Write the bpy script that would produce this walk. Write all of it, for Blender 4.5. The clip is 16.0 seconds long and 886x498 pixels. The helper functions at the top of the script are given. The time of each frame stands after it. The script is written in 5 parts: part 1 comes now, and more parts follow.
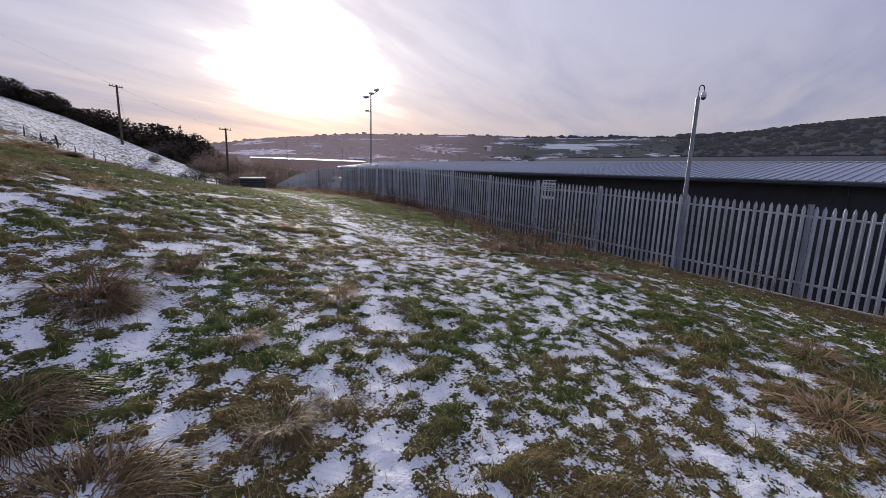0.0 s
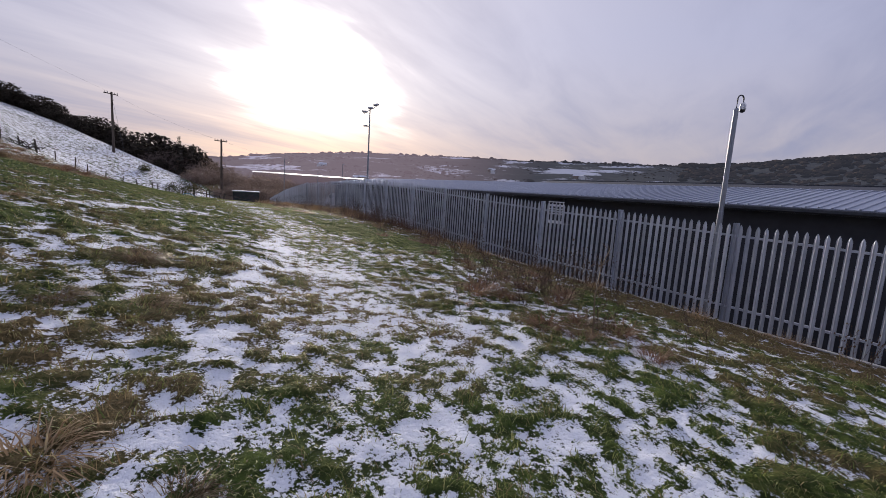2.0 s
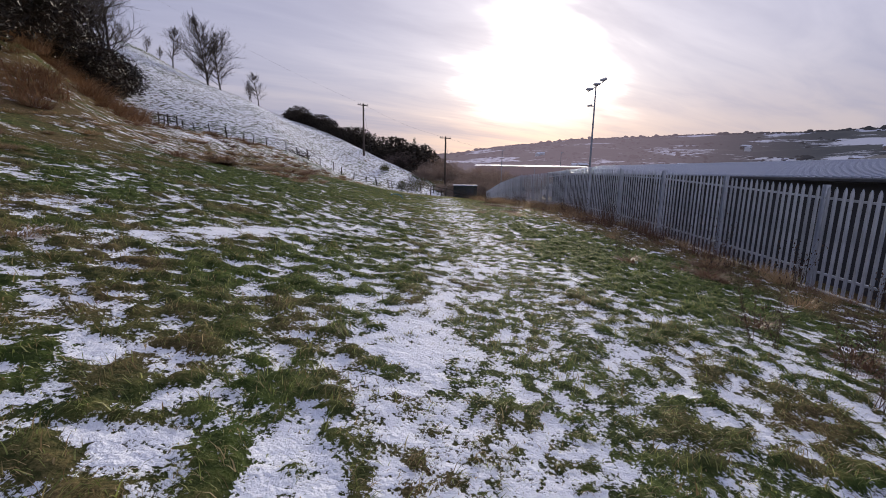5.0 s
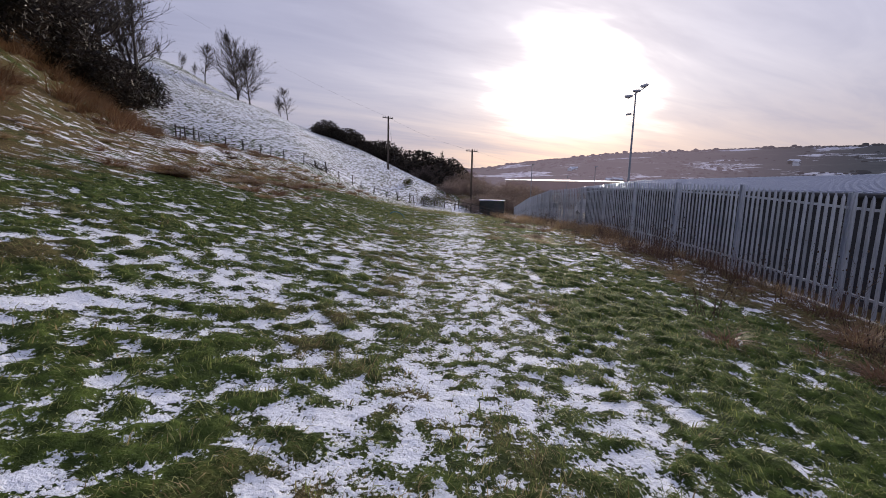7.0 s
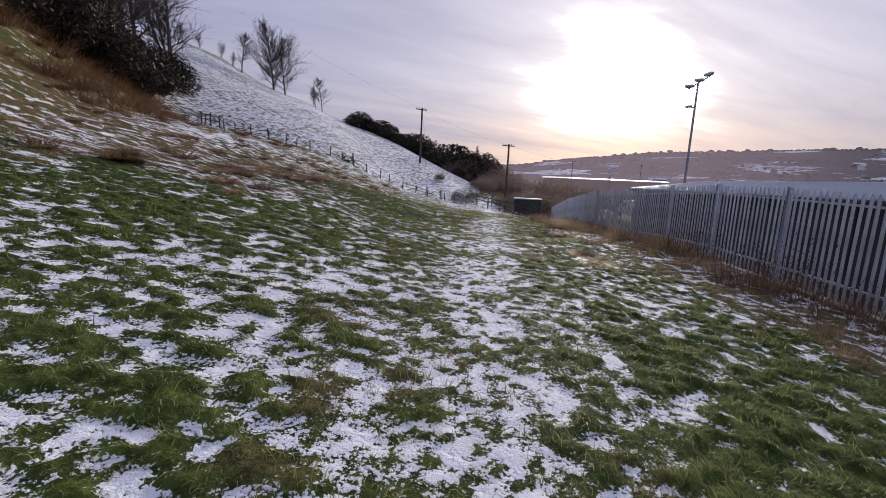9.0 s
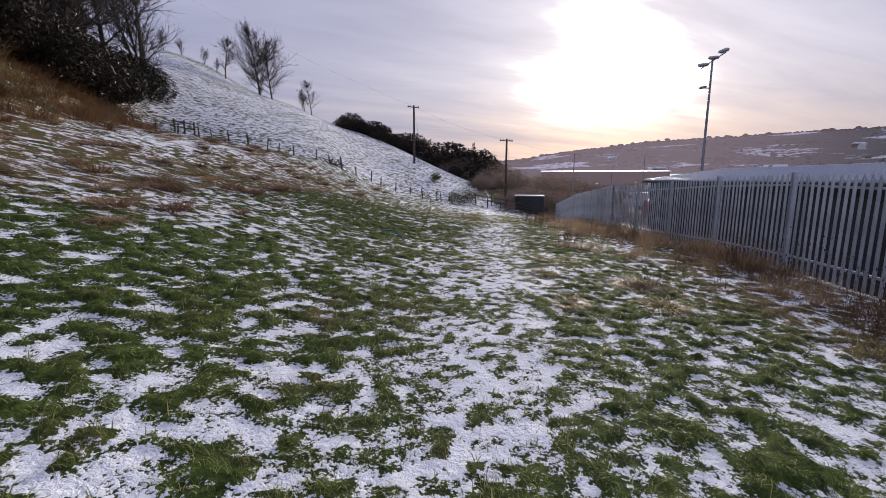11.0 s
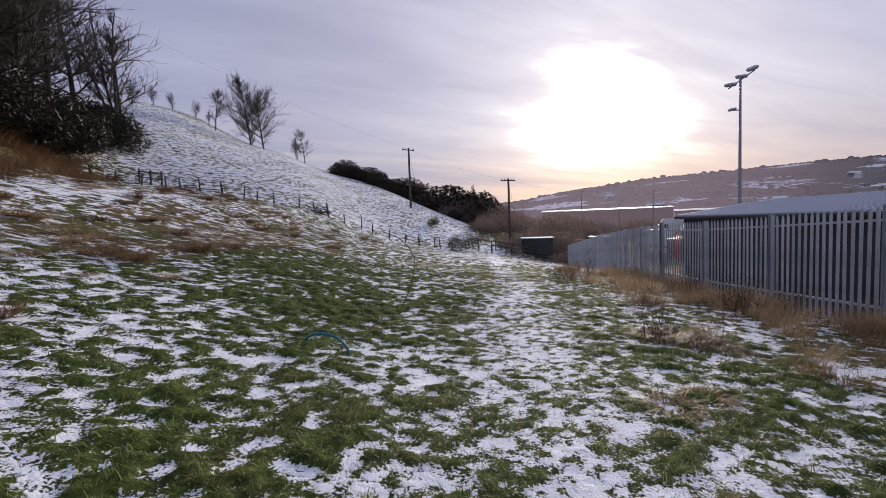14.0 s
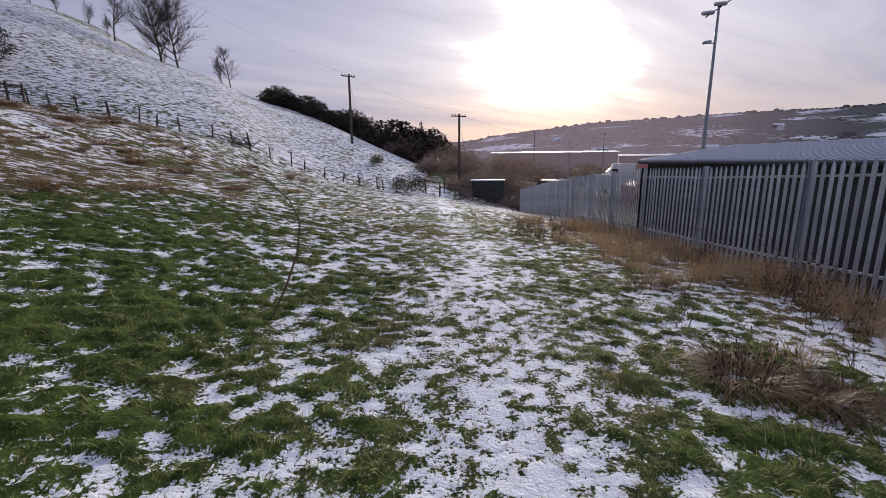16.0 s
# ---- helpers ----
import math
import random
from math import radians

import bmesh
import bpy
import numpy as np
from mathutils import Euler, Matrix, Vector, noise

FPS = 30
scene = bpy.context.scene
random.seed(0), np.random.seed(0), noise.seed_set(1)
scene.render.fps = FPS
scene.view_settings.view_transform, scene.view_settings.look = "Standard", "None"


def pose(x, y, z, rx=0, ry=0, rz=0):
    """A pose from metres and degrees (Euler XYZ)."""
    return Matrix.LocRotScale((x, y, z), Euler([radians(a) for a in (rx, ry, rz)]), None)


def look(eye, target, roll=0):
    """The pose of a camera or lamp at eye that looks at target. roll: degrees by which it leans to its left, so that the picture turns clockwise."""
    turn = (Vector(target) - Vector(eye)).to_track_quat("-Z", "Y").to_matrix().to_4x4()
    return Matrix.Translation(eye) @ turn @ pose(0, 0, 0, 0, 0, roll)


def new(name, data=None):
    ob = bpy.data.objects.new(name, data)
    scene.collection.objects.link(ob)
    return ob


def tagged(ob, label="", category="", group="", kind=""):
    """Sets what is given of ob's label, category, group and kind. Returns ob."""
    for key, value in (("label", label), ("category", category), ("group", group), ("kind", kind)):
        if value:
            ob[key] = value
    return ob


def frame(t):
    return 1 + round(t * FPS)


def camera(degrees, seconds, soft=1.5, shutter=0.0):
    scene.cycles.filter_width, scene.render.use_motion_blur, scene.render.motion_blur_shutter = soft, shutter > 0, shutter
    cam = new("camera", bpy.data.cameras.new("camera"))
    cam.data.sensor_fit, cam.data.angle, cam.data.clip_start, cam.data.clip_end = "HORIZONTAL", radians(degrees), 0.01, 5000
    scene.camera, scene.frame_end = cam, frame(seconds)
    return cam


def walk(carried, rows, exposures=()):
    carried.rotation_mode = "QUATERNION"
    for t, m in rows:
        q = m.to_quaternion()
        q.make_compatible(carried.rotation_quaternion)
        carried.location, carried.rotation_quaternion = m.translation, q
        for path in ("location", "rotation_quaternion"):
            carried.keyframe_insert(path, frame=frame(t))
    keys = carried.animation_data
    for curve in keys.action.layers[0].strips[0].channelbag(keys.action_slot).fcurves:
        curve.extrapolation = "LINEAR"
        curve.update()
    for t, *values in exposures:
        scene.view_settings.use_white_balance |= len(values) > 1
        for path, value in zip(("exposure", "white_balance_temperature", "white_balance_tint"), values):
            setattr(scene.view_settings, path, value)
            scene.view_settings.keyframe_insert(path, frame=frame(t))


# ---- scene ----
cam = camera(92.3, 16.0, 0.75)
PATH = [
    (0, (-12.282, -5.88, 2.485), (-11.149, -4.272, 2.125), 1.8),
    (0.5, (-11.834, -5.39, 2.459), (-10.478, -3.968, 2.087), 2.8),
    (1, (-11.323, -4.924, 2.388), (-9.918, -3.533, 2.087), 1.0),
    (1.5, (-10.813, -4.435, 2.343), (-9.377, -3.078, 2.033), 4.7),
    (2, (-10.293, -3.943, 2.339), (-9.16, -2.316, 2.073), 3.7),
    (2.5, (-9.897, -3.353, 2.334), (-9.078, -1.556, 2.016), 2.6),
    (3, (-9.512, -2.727, 2.378), (-8.857, -0.867, 2.043), 0.5),
    (3.5, (-9.321, -2.006, 2.422), (-8.814, -0.093, 2.13), 1.5),
    (4, (-9.09, -1.296, 2.424), (-8.694, 0.641, 2.119), 0.3),
    (4.5, (-8.94, -0.549, 2.435), (-8.714, 1.408, 2.088), 0.6),
    (4.7, (-8.874, -0.222, 2.494), (-8.651, 1.732, 2.133), 1.0),
    (6.8, (-7.731, 3.166, 2.444), (-7.651, 5.144, 2.155), 1.3),
    (7, (-7.645, 3.471, 2.492), (-7.573, 5.448, 2.197), 1.3),
    (7.5, (-7.468, 4.244, 2.479), (-7.447, 6.219, 2.159), 1.0),
    (8, (-7.409, 5.018, 2.487), (-7.442, 6.987, 2.14), 2.8),
    (8.5, (-7.293, 5.755, 2.517), (-7.344, 7.716, 2.128), 1.2),
    (9, (-7.3, 6.477, 2.542), (-7.38, 8.45, 2.22), 2.8),
    (9.5, (-7.234, 7.252, 2.56), (-7.327, 9.232, 2.289), 1.5),
    (9.7, (-7.205, 7.557, 2.633), (-7.306, 9.535, 2.361), -0.4),
    (11.8, (-7.205, 10.736, 2.674), (-7.285, 12.703, 2.323), 0.4),
    (12, (-7.2, 11.043, 2.736), (-7.314, 13.009, 2.384), -0.1),
    (12.5, (-7.239, 11.911, 2.733), (-7.383, 13.88, 2.416), 1.6),
    (13, (-7.251, 12.728, 2.726), (-7.393, 14.707, 2.474), -0.9),
    (13.5, (-7.334, 13.518, 2.713), (-7.495, 15.504, 2.539), 1.5),
    (14, (-7.242, 14.369, 2.686), (-7.334, 16.363, 2.563), -2.1),
    (14.5, (-7.248, 15.194, 2.665), (-7.347, 17.185, 2.499), 0.1),
    (15, (-7.117, 16.016, 2.665), (-7.085, 17.998, 2.403), -1.8),
    (15.5, (-7.089, 16.799, 2.654), (-7.056, 18.775, 2.345), 0.1),
    (16, (-7.007, 17.65, 2.636), (-6.862, 19.603, 2.231), -0.5),
]
walk(cam, [(t, look(e, g, r)) for t, e, g, r in PATH])

SUN_AZ, SUN_EL = 18.0, 12.5
sun_way = Vector((math.sin(radians(SUN_AZ)) * math.cos(radians(SUN_EL)), math.cos(radians(SUN_AZ)) * math.cos(radians(SUN_EL)), math.sin(radians(SUN_EL))))


# ---- world and sun ----
def link(tree, a, b):
    tree.links.new(a, b)


class Nodes:
    """Short-hand for building node trees."""

    def __init__(self, tree):
        self.tree = tree

    def add(self, kind, **values):
        n = self.tree.nodes.new(kind)
        for key, value in values.items():
            if key == "operation":
                n.operation = value
            elif key == "blend":
                n.data_type, n.blend_type = "RGBA", value
            elif key == "interp":
                n.interpolation_type = value
        return n

    def put(self, socket, value):
        if isinstance(value, bpy.types.NodeSocket):
            self.tree.links.new(value, socket)
        elif isinstance(value, (tuple, list)) and len(value) == 3 and socket.type == "RGBA":
            socket.default_value = (*value, 1)
        else:
            socket.default_value = value

    def math(self, op, a, b=0.0, c=0.0, clamp=False):
        n = self.add("ShaderNodeMath", operation=op)
        n.use_clamp = clamp
        self.put(n.inputs[0], a), self.put(n.inputs[1], b), self.put(n.inputs[2], c)
        return n.outputs[0]

    def vmath(self, op, a, b=(0, 0, 0)):
        n = self.add("ShaderNodeVectorMath", operation=op)
        self.put(n.inputs[0], a), self.put(n.inputs[1], b)
        return n.outputs["Value"] if op in ("DOT_PRODUCT", "LENGTH") else n.outputs[0]

    def mix(self, f, a, b, blend="MIX"):
        n = self.add("ShaderNodeMix", blend=blend)
        self.put(n.inputs[0], f), self.put(n.inputs[6], a), self.put(n.inputs[7], b)
        return n.outputs[2]

    def ramp(self, v, a, b, lo=0.0, hi=1.0):
        n = self.add("ShaderNodeMapRange", interp="SMOOTHSTEP")
        for i, x in enumerate((v, a, b, lo, hi)):
            self.put(n.inputs[i], x)
        return n.outputs[0]

    def noise(self, vector, scale, detail=3.0, rough=0.55, distort=0.0):
        n = self.add("ShaderNodeTexNoise")
        if vector is not None:
            self.put(n.inputs["Vector"], vector)
        n.inputs["Scale"].default_value, n.inputs["Detail"].default_value = scale, detail
        n.inputs["Roughness"].default_value, n.inputs["Distortion"].default_value = rough, distort
        return n.outputs["Fac"]

    def comb(self, x, y, z):
        n = self.add("ShaderNodeCombineXYZ")
        self.put(n.inputs[0], x), self.put(n.inputs[1], y), self.put(n.inputs[2], z)
        return n.outputs[0]

    def sep(self, v):
        n = self.add("ShaderNodeSeparateXYZ")
        self.put(n.inputs[0], v)
        return n.outputs


def make_world():
    world = bpy.data.worlds.new("sky")
    scene.world = world
    world.use_nodes = True
    tree = world.node_tree
    tree.nodes.clear()
    N = Nodes(tree)
    out = N.add("ShaderNodeOutputWorld")
    sky = N.add("ShaderNodeTexSky")
    sky.sky_type, sky.sun_disc = "NISHITA", False
    sky.sun_elevation, sky.sun_rotation = radians(SUN_EL), radians(SUN_AZ)
    clear = N.add("ShaderNodeBackground")
    N.put(clear.inputs[0], sky.outputs[0])
    clear.inputs[1].default_value = 0.06
    # a veil of thin cloud, brightest round the sun
    way = N.vmath("NORMALIZE", N.add("ShaderNodeTexCoord").outputs["Generated"])
    x, y, z = N.sep(way)
    angle = N.math("MULTIPLY", N.math("ARCCOSINE", N.vmath("DOT_PRODUCT", way, tuple(sun_way))), 57.2958)
    up = N.math("ADD", N.math("MAXIMUM", z, 0.0), 0.10)
    turned = N.add("ShaderNodeVectorRotate")
    turned.rotation_type = "Z_AXIS"
    N.put(turned.inputs["Vector"], N.comb(N.math("DIVIDE", x, up), N.math("DIVIDE", y, up), 0.0))
    turned.inputs["Angle"].default_value = radians(-25)
    lx, ly, lz = N.sep(turned.outputs[0])
    layer = N.comb(N.math("MULTIPLY", lx, 0.32), ly, 0.0)
    big = N.noise(layer, 0.62, 4.0, 0.52, 0.7)
    fine = N.noise(layer, 2.6, 4.0, 0.6, 0.5)
    cloud = N.math("ADD", N.math("MULTIPLY", big, 0.72), N.math("MULTIPLY", fine, 0.28))
    thick = N.ramp(cloud, 0.38, 0.62)
    low = N.ramp(z, 0.02, 0.34)
    veil = N.mix(low, (0.54, 0.49, 0.56), (0.46, 0.485, 0.70))
    veil = N.mix(N.math("MULTIPLY", thick, 0.9), veil, (0.31, 0.335, 0.53))
    near = N.math("EXPONENT", N.math("DIVIDE", angle, -13.0))
    wide = N.math("EXPONENT", N.math("DIVIDE", angle, -32.0))
    core = N.ramp(N.math("ADD", angle, N.math("MULTIPLY", N.math("SUBTRACT", cloud, 0.5), 55.0)), 10.0, 0.0)
    warm = N.mix(N.ramp(z, 0.04, 0.22), (1.0, 0.46, 0.12), (1.0, 0.90, 0.76))
    glow = N.mix(1.0, warm, N.math("MULTIPLY", near, N.math("SUBTRACT", 0.95, N.math("MULTIPLY", thick, 0.5))), "MULTIPLY")
    broad = N.mix(1.0, (0.34, 0.28, 0.24), N.math("MULTIPLY", wide, N.ramp(z, 0.06, 0.24, 0.25, 1.0)), "MULTIPLY")
    heart = N.mix(1.0, (1.5, 1.4, 1.2), N.math("MULTIPLY", core, N.ramp(z, 0.08, 0.19)), "MULTIPLY")
    total = N.mix(1.0, N.mix(1.0, N.mix(1.0, veil, glow, "ADD"), broad, "ADD"), heart, "ADD")
    veiled = N.add("ShaderNodeBackground")
    N.put(veiled.inputs[0], total)
    veiled.inputs[1].default_value = 0.92
    both = N.add("ShaderNodeMixShader")
    both.inputs[0].default_value = 0.88
    link(tree, clear.outputs[0], both.inputs[1])
    link(tree, veiled.outputs[0], both.inputs[2])
    link(tree, both.outputs[0], out.inputs[0])


make_world()
lamp = bpy.data.lights.new("sun", "SUN")
lamp.energy, lamp.angle, lamp.color = 3.4, radians(8), (1.0, 0.89, 0.77)
sun_ob = new("sun", lamp)
sun_ob.matrix_world = look(sun_way * 200, (0, 0, 0))


# ---- materials ----
def material(name, build):
    m = bpy.data.materials.new(name)
    m.use_nodes = True
    N = Nodes(m.node_tree)
    shader = m.node_tree.nodes["Principled BSDF"]
    build(N, shader)
    return m


def bump(N, shader, height, strength, distance=0.01):
    b = N.add("ShaderNodeBump")
    b.inputs["Strength"].default_value, b.inputs["Distance"].default_value = strength, distance
    N.put(b.inputs["Height"], height)
    N.put(shader.inputs["Normal"], b.outputs[0])


def attribute(N, name):
    a = N.add("ShaderNodeAttribute")
    a.attribute_name = name
    return a.outputs["Fac"]


def plain(name, c1, c2, scale=8.0, rough=0.6, metal=0.0, relief=0.2, stretch=(1, 1, 1), wear=None, spread=0.0):
    """Two tones mixed by noise at two scales, with relief; wear: a third tone in small flecks; spread: lightness differing from piece to piece."""

    def build(N, s):
        pos = N.vmath("MULTIPLY", N.add("ShaderNodeTexCoord").outputs["Object"], stretch)
        a, b = N.noise(pos, scale, 4, 0.6), N.noise(pos, scale * 6.3, 3, 0.6)
        f = N.ramp(N.math("ADD", N.math("MULTIPLY", a, 0.65), N.math("MULTIPLY", b, 0.35)), 0.35, 0.65)
        c = N.mix(f, c1, c2)
        if wear:
            c = N.mix(N.ramp(N.noise(pos, scale * 2.1, 5, 0.7), 0.6, 0.72), c, wear)
        if spread:
            rnd = N.add("ShaderNodeObjectInfo").outputs["Random"]
            c = N.mix(1.0, c, N.math("ADD", 1.0 - spread, N.math("MULTIPLY", rnd, 2 * spread)), "MULTIPLY")
        N.put(s.inputs["Base Color"], c)
        N.put(s.inputs["Roughness"], N.math("ADD", rough - 0.08, N.math("MULTIPLY", b, 0.16)))
        s.inputs["Metallic"].default_value = metal
        bump(N, s, b, relief, 0.004)

    return material(name, build)


def ground_build(N, s):
    pos = N.add("ShaderNodeTexCoord").outputs["Object"]
    snow, dry, wide = attribute(N, "snow"), attribute(N, "dry"), attribute(N, "wide")
    n1, n2, n3 = N.noise(pos, 10.5, 5, 0.65), N.noise(pos, 42.0, 4, 0.7), N.noise(pos, 1.3, 3, 0.6)
    # ledges along the slope, trodden by sheep
    ledges = N.noise(N.vmath("MULTIPLY", pos, (1.0, 1.0, 2.4)), 2.0, 6, 0.74, 0.2)
    broad = N.noise(pos, 0.11, 3, 0.6)
    turf = N.mix(N.ramp(n1, 0.35, 0.68), (0.028, 0.042, 0.012), (0.095, 0.135, 0.030))
    straw = N.mix(N.ramp(n2, 0.35, 0.66), (0.070, 0.048, 0.024), (0.21, 0.145, 0.072))
    turf = N.mix(N.math("MULTIPLY", N.ramp(N.math("ADD", dry, N.math("MULTIPLY", N.math("SUBTRACT", n1, 0.5), 0.8)), 0.25, 0.75), 0.85), turf, straw)
    turf = N.mix(N.ramp(n2, 0.56, 0.75, 0, 0.5), turf, (0.022, 0.018, 0.010))
    small = N.math("ADD", N.math("MULTIPLY", N.math("SUBTRACT", n1, 0.5), 1.6), N.math("MULTIPLY", N.math("SUBTRACT", n2, 0.5), 1.9))
    edge = N.math("ADD", snow, N.math("MULTIPLY", small, N.math("SUBTRACT", 1.0, N.math("MULTIPLY", wide, 0.75))))
    edge = N.math("ADD", edge, N.math("MULTIPLY", N.math("SUBTRACT", n3, 0.5), 0.35))
    rough = N.math("ADD", N.math("MULTIPLY", N.math("SUBTRACT", ledges, 0.5), 3.6), N.math("MULTIPLY", N.math("SUBTRACT", broad, 0.5), 0.5))
    edge = N.math("ADD", edge, N.math("MULTIPLY", rough, wide))
    cover = N.ramp(edge, 0.46, 0.57)
    white = N.mix(N.ramp(n3, 0.3, 0.7), (0.80, 0.83, 0.90), (0.90, 0.92, 0.96))
    white = N.mix(N.ramp(n2, 0.60, 0.72, 0, 0.5), white, (0.20, 0.21, 0.13))
    N.put(s.inputs["Base Color"], N.mix(cover, turf, white))
    N.put(s.inputs["Roughness"], N.mix(cover, (0.9, 0.9, 0.9), (0.75, 0.75, 0.75)))
    s.inputs["Specular IOR Level"].default_value = 0.06
    bump(N, s, N.math("ADD", N.math("MULTIPLY", cover, 0.5), N.math("ADD", N.math("MULTIPLY", n2, 0.14), N.math("MULTIPLY", n1, 1.3))), 0.75, 0.045)


def see_through(N, s, colour, share):
    """Thin blades: part of the light passes through."""
    N.put(s.inputs["Base Color"], colour)
    s.inputs["Roughness"].default_value = 0.5
    s.inputs["Specular IOR Level"].default_value = 0.3
    back, both = N.add("ShaderNodeBsdfTranslucent"), N.add("ShaderNodeMixShader")
    N.put(back.inputs["Color"], colour)
    both.inputs[0].default_value = share
    out = [n for n in N.tree.nodes if n.type == "OUTPUT_MATERIAL"][0]
    link(N.tree, s.outputs[0], both.inputs[1])
    link(N.tree, back.outputs[0], both.inputs[2])
    link(N.tree, both.outputs[0], out.inputs[0])


def blade_build(N, s):
    rnd = N.add("ShaderNodeNewGeometry").outputs["Random Per Island"]
    dry = attribute(N, "dry")
    green = N.mix(N.math("MULTIPLY", rnd, rnd), (0.120, 0.165, 0.036), (0.40, 0.44, 0.13))
    straw = N.mix(N.math("FRACT", N.math("MULTIPLY", rnd, 7.3)), (0.16, 0.105, 0.045), (0.50, 0.39, 0.20))
    # about a quarter of the blades coloured pale to paint in highlights
    green = N.mix(N.ramp(N.math("FRACT", N.math("MULTIPLY", rnd, 29.3)), 0.72, 0.92), green, (0.47, 0.47, 0.19))
    pick = N.ramp(N.math("ADD", dry, N.math("MULTIPLY", N.math("SUBTRACT", N.math("FRACT", N.math("MULTIPLY", rnd, 13.7)), 0.5), 1.2)), 0.40, 0.70)
    see_through(N, s, N.mix(pick, green, straw), 0.5)


def dead_build(c1, c2, c3):
    def build(N, s):
        rnd = N.add("ShaderNodeNewGeometry").outputs["Random Per Island"]
        own = N.add("ShaderNodeObjectInfo").outputs["Random"]
        c = N.mix(rnd, c1, c2)
        c = N.mix(N.ramp(N.math("FRACT", N.math("MULTIPLY", rnd, 5.7)), 0.75, 0.95), c, c3)
        c = N.mix(1.0, c, N.math("ADD", 0.75, N.math("MULTIPLY", own, 0.5)), "MULTIPLY")
        see_through(N, s, c, 0.35)

    return build


def roof_build(N, s):
    pos = N.add("ShaderNodeTexCoord").outputs["Object"]
    a, b = N.noise(pos, 0.5, 4, 0.6), N.noise(N.vmath("MULTIPLY", pos, (1, 6, 1)), 5.0, 4, 0.65)
    c = N.mix(a, (0.33, 0.36, 0.44), (0.42, 0.45, 0.53))
    c = N.mix(N.ramp(b, 0.58, 0.72, 0, 0.4), c, (0.55, 0.57, 0.62))
    N.put(s.inputs["Base Color"], c)
    N.put(s.inputs["Roughness"], N.math("ADD", 0.26, N.math("MULTIPLY", b, 0.25)))
    s.inputs["Metallic"].default_value = 0.35
    bump(N, s, b, 0.15, 0.004)


def haze_glow(N, pos, dim, bright):
    """Air between, painted as glow: grey-blue away from the sun, mauve under it."""
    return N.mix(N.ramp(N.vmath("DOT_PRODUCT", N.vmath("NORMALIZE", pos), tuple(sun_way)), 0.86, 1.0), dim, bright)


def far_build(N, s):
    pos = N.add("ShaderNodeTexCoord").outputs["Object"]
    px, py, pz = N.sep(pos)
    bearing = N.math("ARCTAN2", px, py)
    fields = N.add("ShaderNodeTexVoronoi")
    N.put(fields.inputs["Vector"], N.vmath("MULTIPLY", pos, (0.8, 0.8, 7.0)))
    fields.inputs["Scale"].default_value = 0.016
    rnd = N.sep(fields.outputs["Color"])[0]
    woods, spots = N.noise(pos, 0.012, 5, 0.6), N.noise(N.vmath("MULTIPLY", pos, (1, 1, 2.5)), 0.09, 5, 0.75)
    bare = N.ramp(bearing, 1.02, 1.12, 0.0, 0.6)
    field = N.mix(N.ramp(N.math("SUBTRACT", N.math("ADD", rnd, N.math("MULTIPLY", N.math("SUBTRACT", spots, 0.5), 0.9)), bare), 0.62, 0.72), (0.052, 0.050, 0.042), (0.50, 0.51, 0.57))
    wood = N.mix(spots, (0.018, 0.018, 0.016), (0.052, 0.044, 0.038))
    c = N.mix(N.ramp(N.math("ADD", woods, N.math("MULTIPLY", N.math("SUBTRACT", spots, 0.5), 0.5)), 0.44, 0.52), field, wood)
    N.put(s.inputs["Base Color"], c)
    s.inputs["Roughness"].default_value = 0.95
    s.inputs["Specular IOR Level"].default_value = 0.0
    # haze painted onto the hills as emission
    N.put(s.inputs["Emission Color"], haze_glow(N, pos, (0.038, 0.042, 0.058), (0.185, 0.145, 0.178)))
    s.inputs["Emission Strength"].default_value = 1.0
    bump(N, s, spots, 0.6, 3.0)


def far_wood_build(N, s):
    pos = N.add("ShaderNodeTexCoord").outputs["Object"]
    rnd = N.add("ShaderNodeNewGeometry").outputs["Random Per Island"]
    N.put(s.inputs["Base Color"], N.mix(rnd, (0.016, 0.016, 0.012), (0.066, 0.050, 0.038)))
    s.inputs["Roughness"].default_value = 0.95
    s.inputs["Specular IOR Level"].default_value = 0.0
    # the trees emit painted haze too, a little weaker than the land
    N.put(s.inputs["Emission Color"], haze_glow(N, pos, (0.022, 0.024, 0.034), (0.175, 0.135, 0.168)))
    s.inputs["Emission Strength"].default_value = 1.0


def far_wall_build(N, s):
    pos = N.add("ShaderNodeTexCoord").outputs["Object"]
    N.put(s.inputs["Base Color"], N.mix(N.noise(pos, 0.3, 4, 0.6), (0.10, 0.085, 0.08), (0.17, 0.14, 0.13)))
    s.inputs["Roughness"].default_value = 0.9
    # mauve emission paints distance haze over the wall
    s.inputs["Emission Color"].default_value = (0.105, 0.076, 0.090, 1)
    s.inputs["Emission Strength"].default_value = 1.0


def leaf_build(c1, c2):
    def build(N, s):
        rnd = N.add("ShaderNodeNewGeometry").outputs["Random Per Island"]
        N.put(s.inputs["Base Color"], N.mix(rnd, c1, c2))
        s.inputs["Roughness"].default_value = 0.85
        s.inputs["Specular IOR Level"].default_value = 0.08

    return build


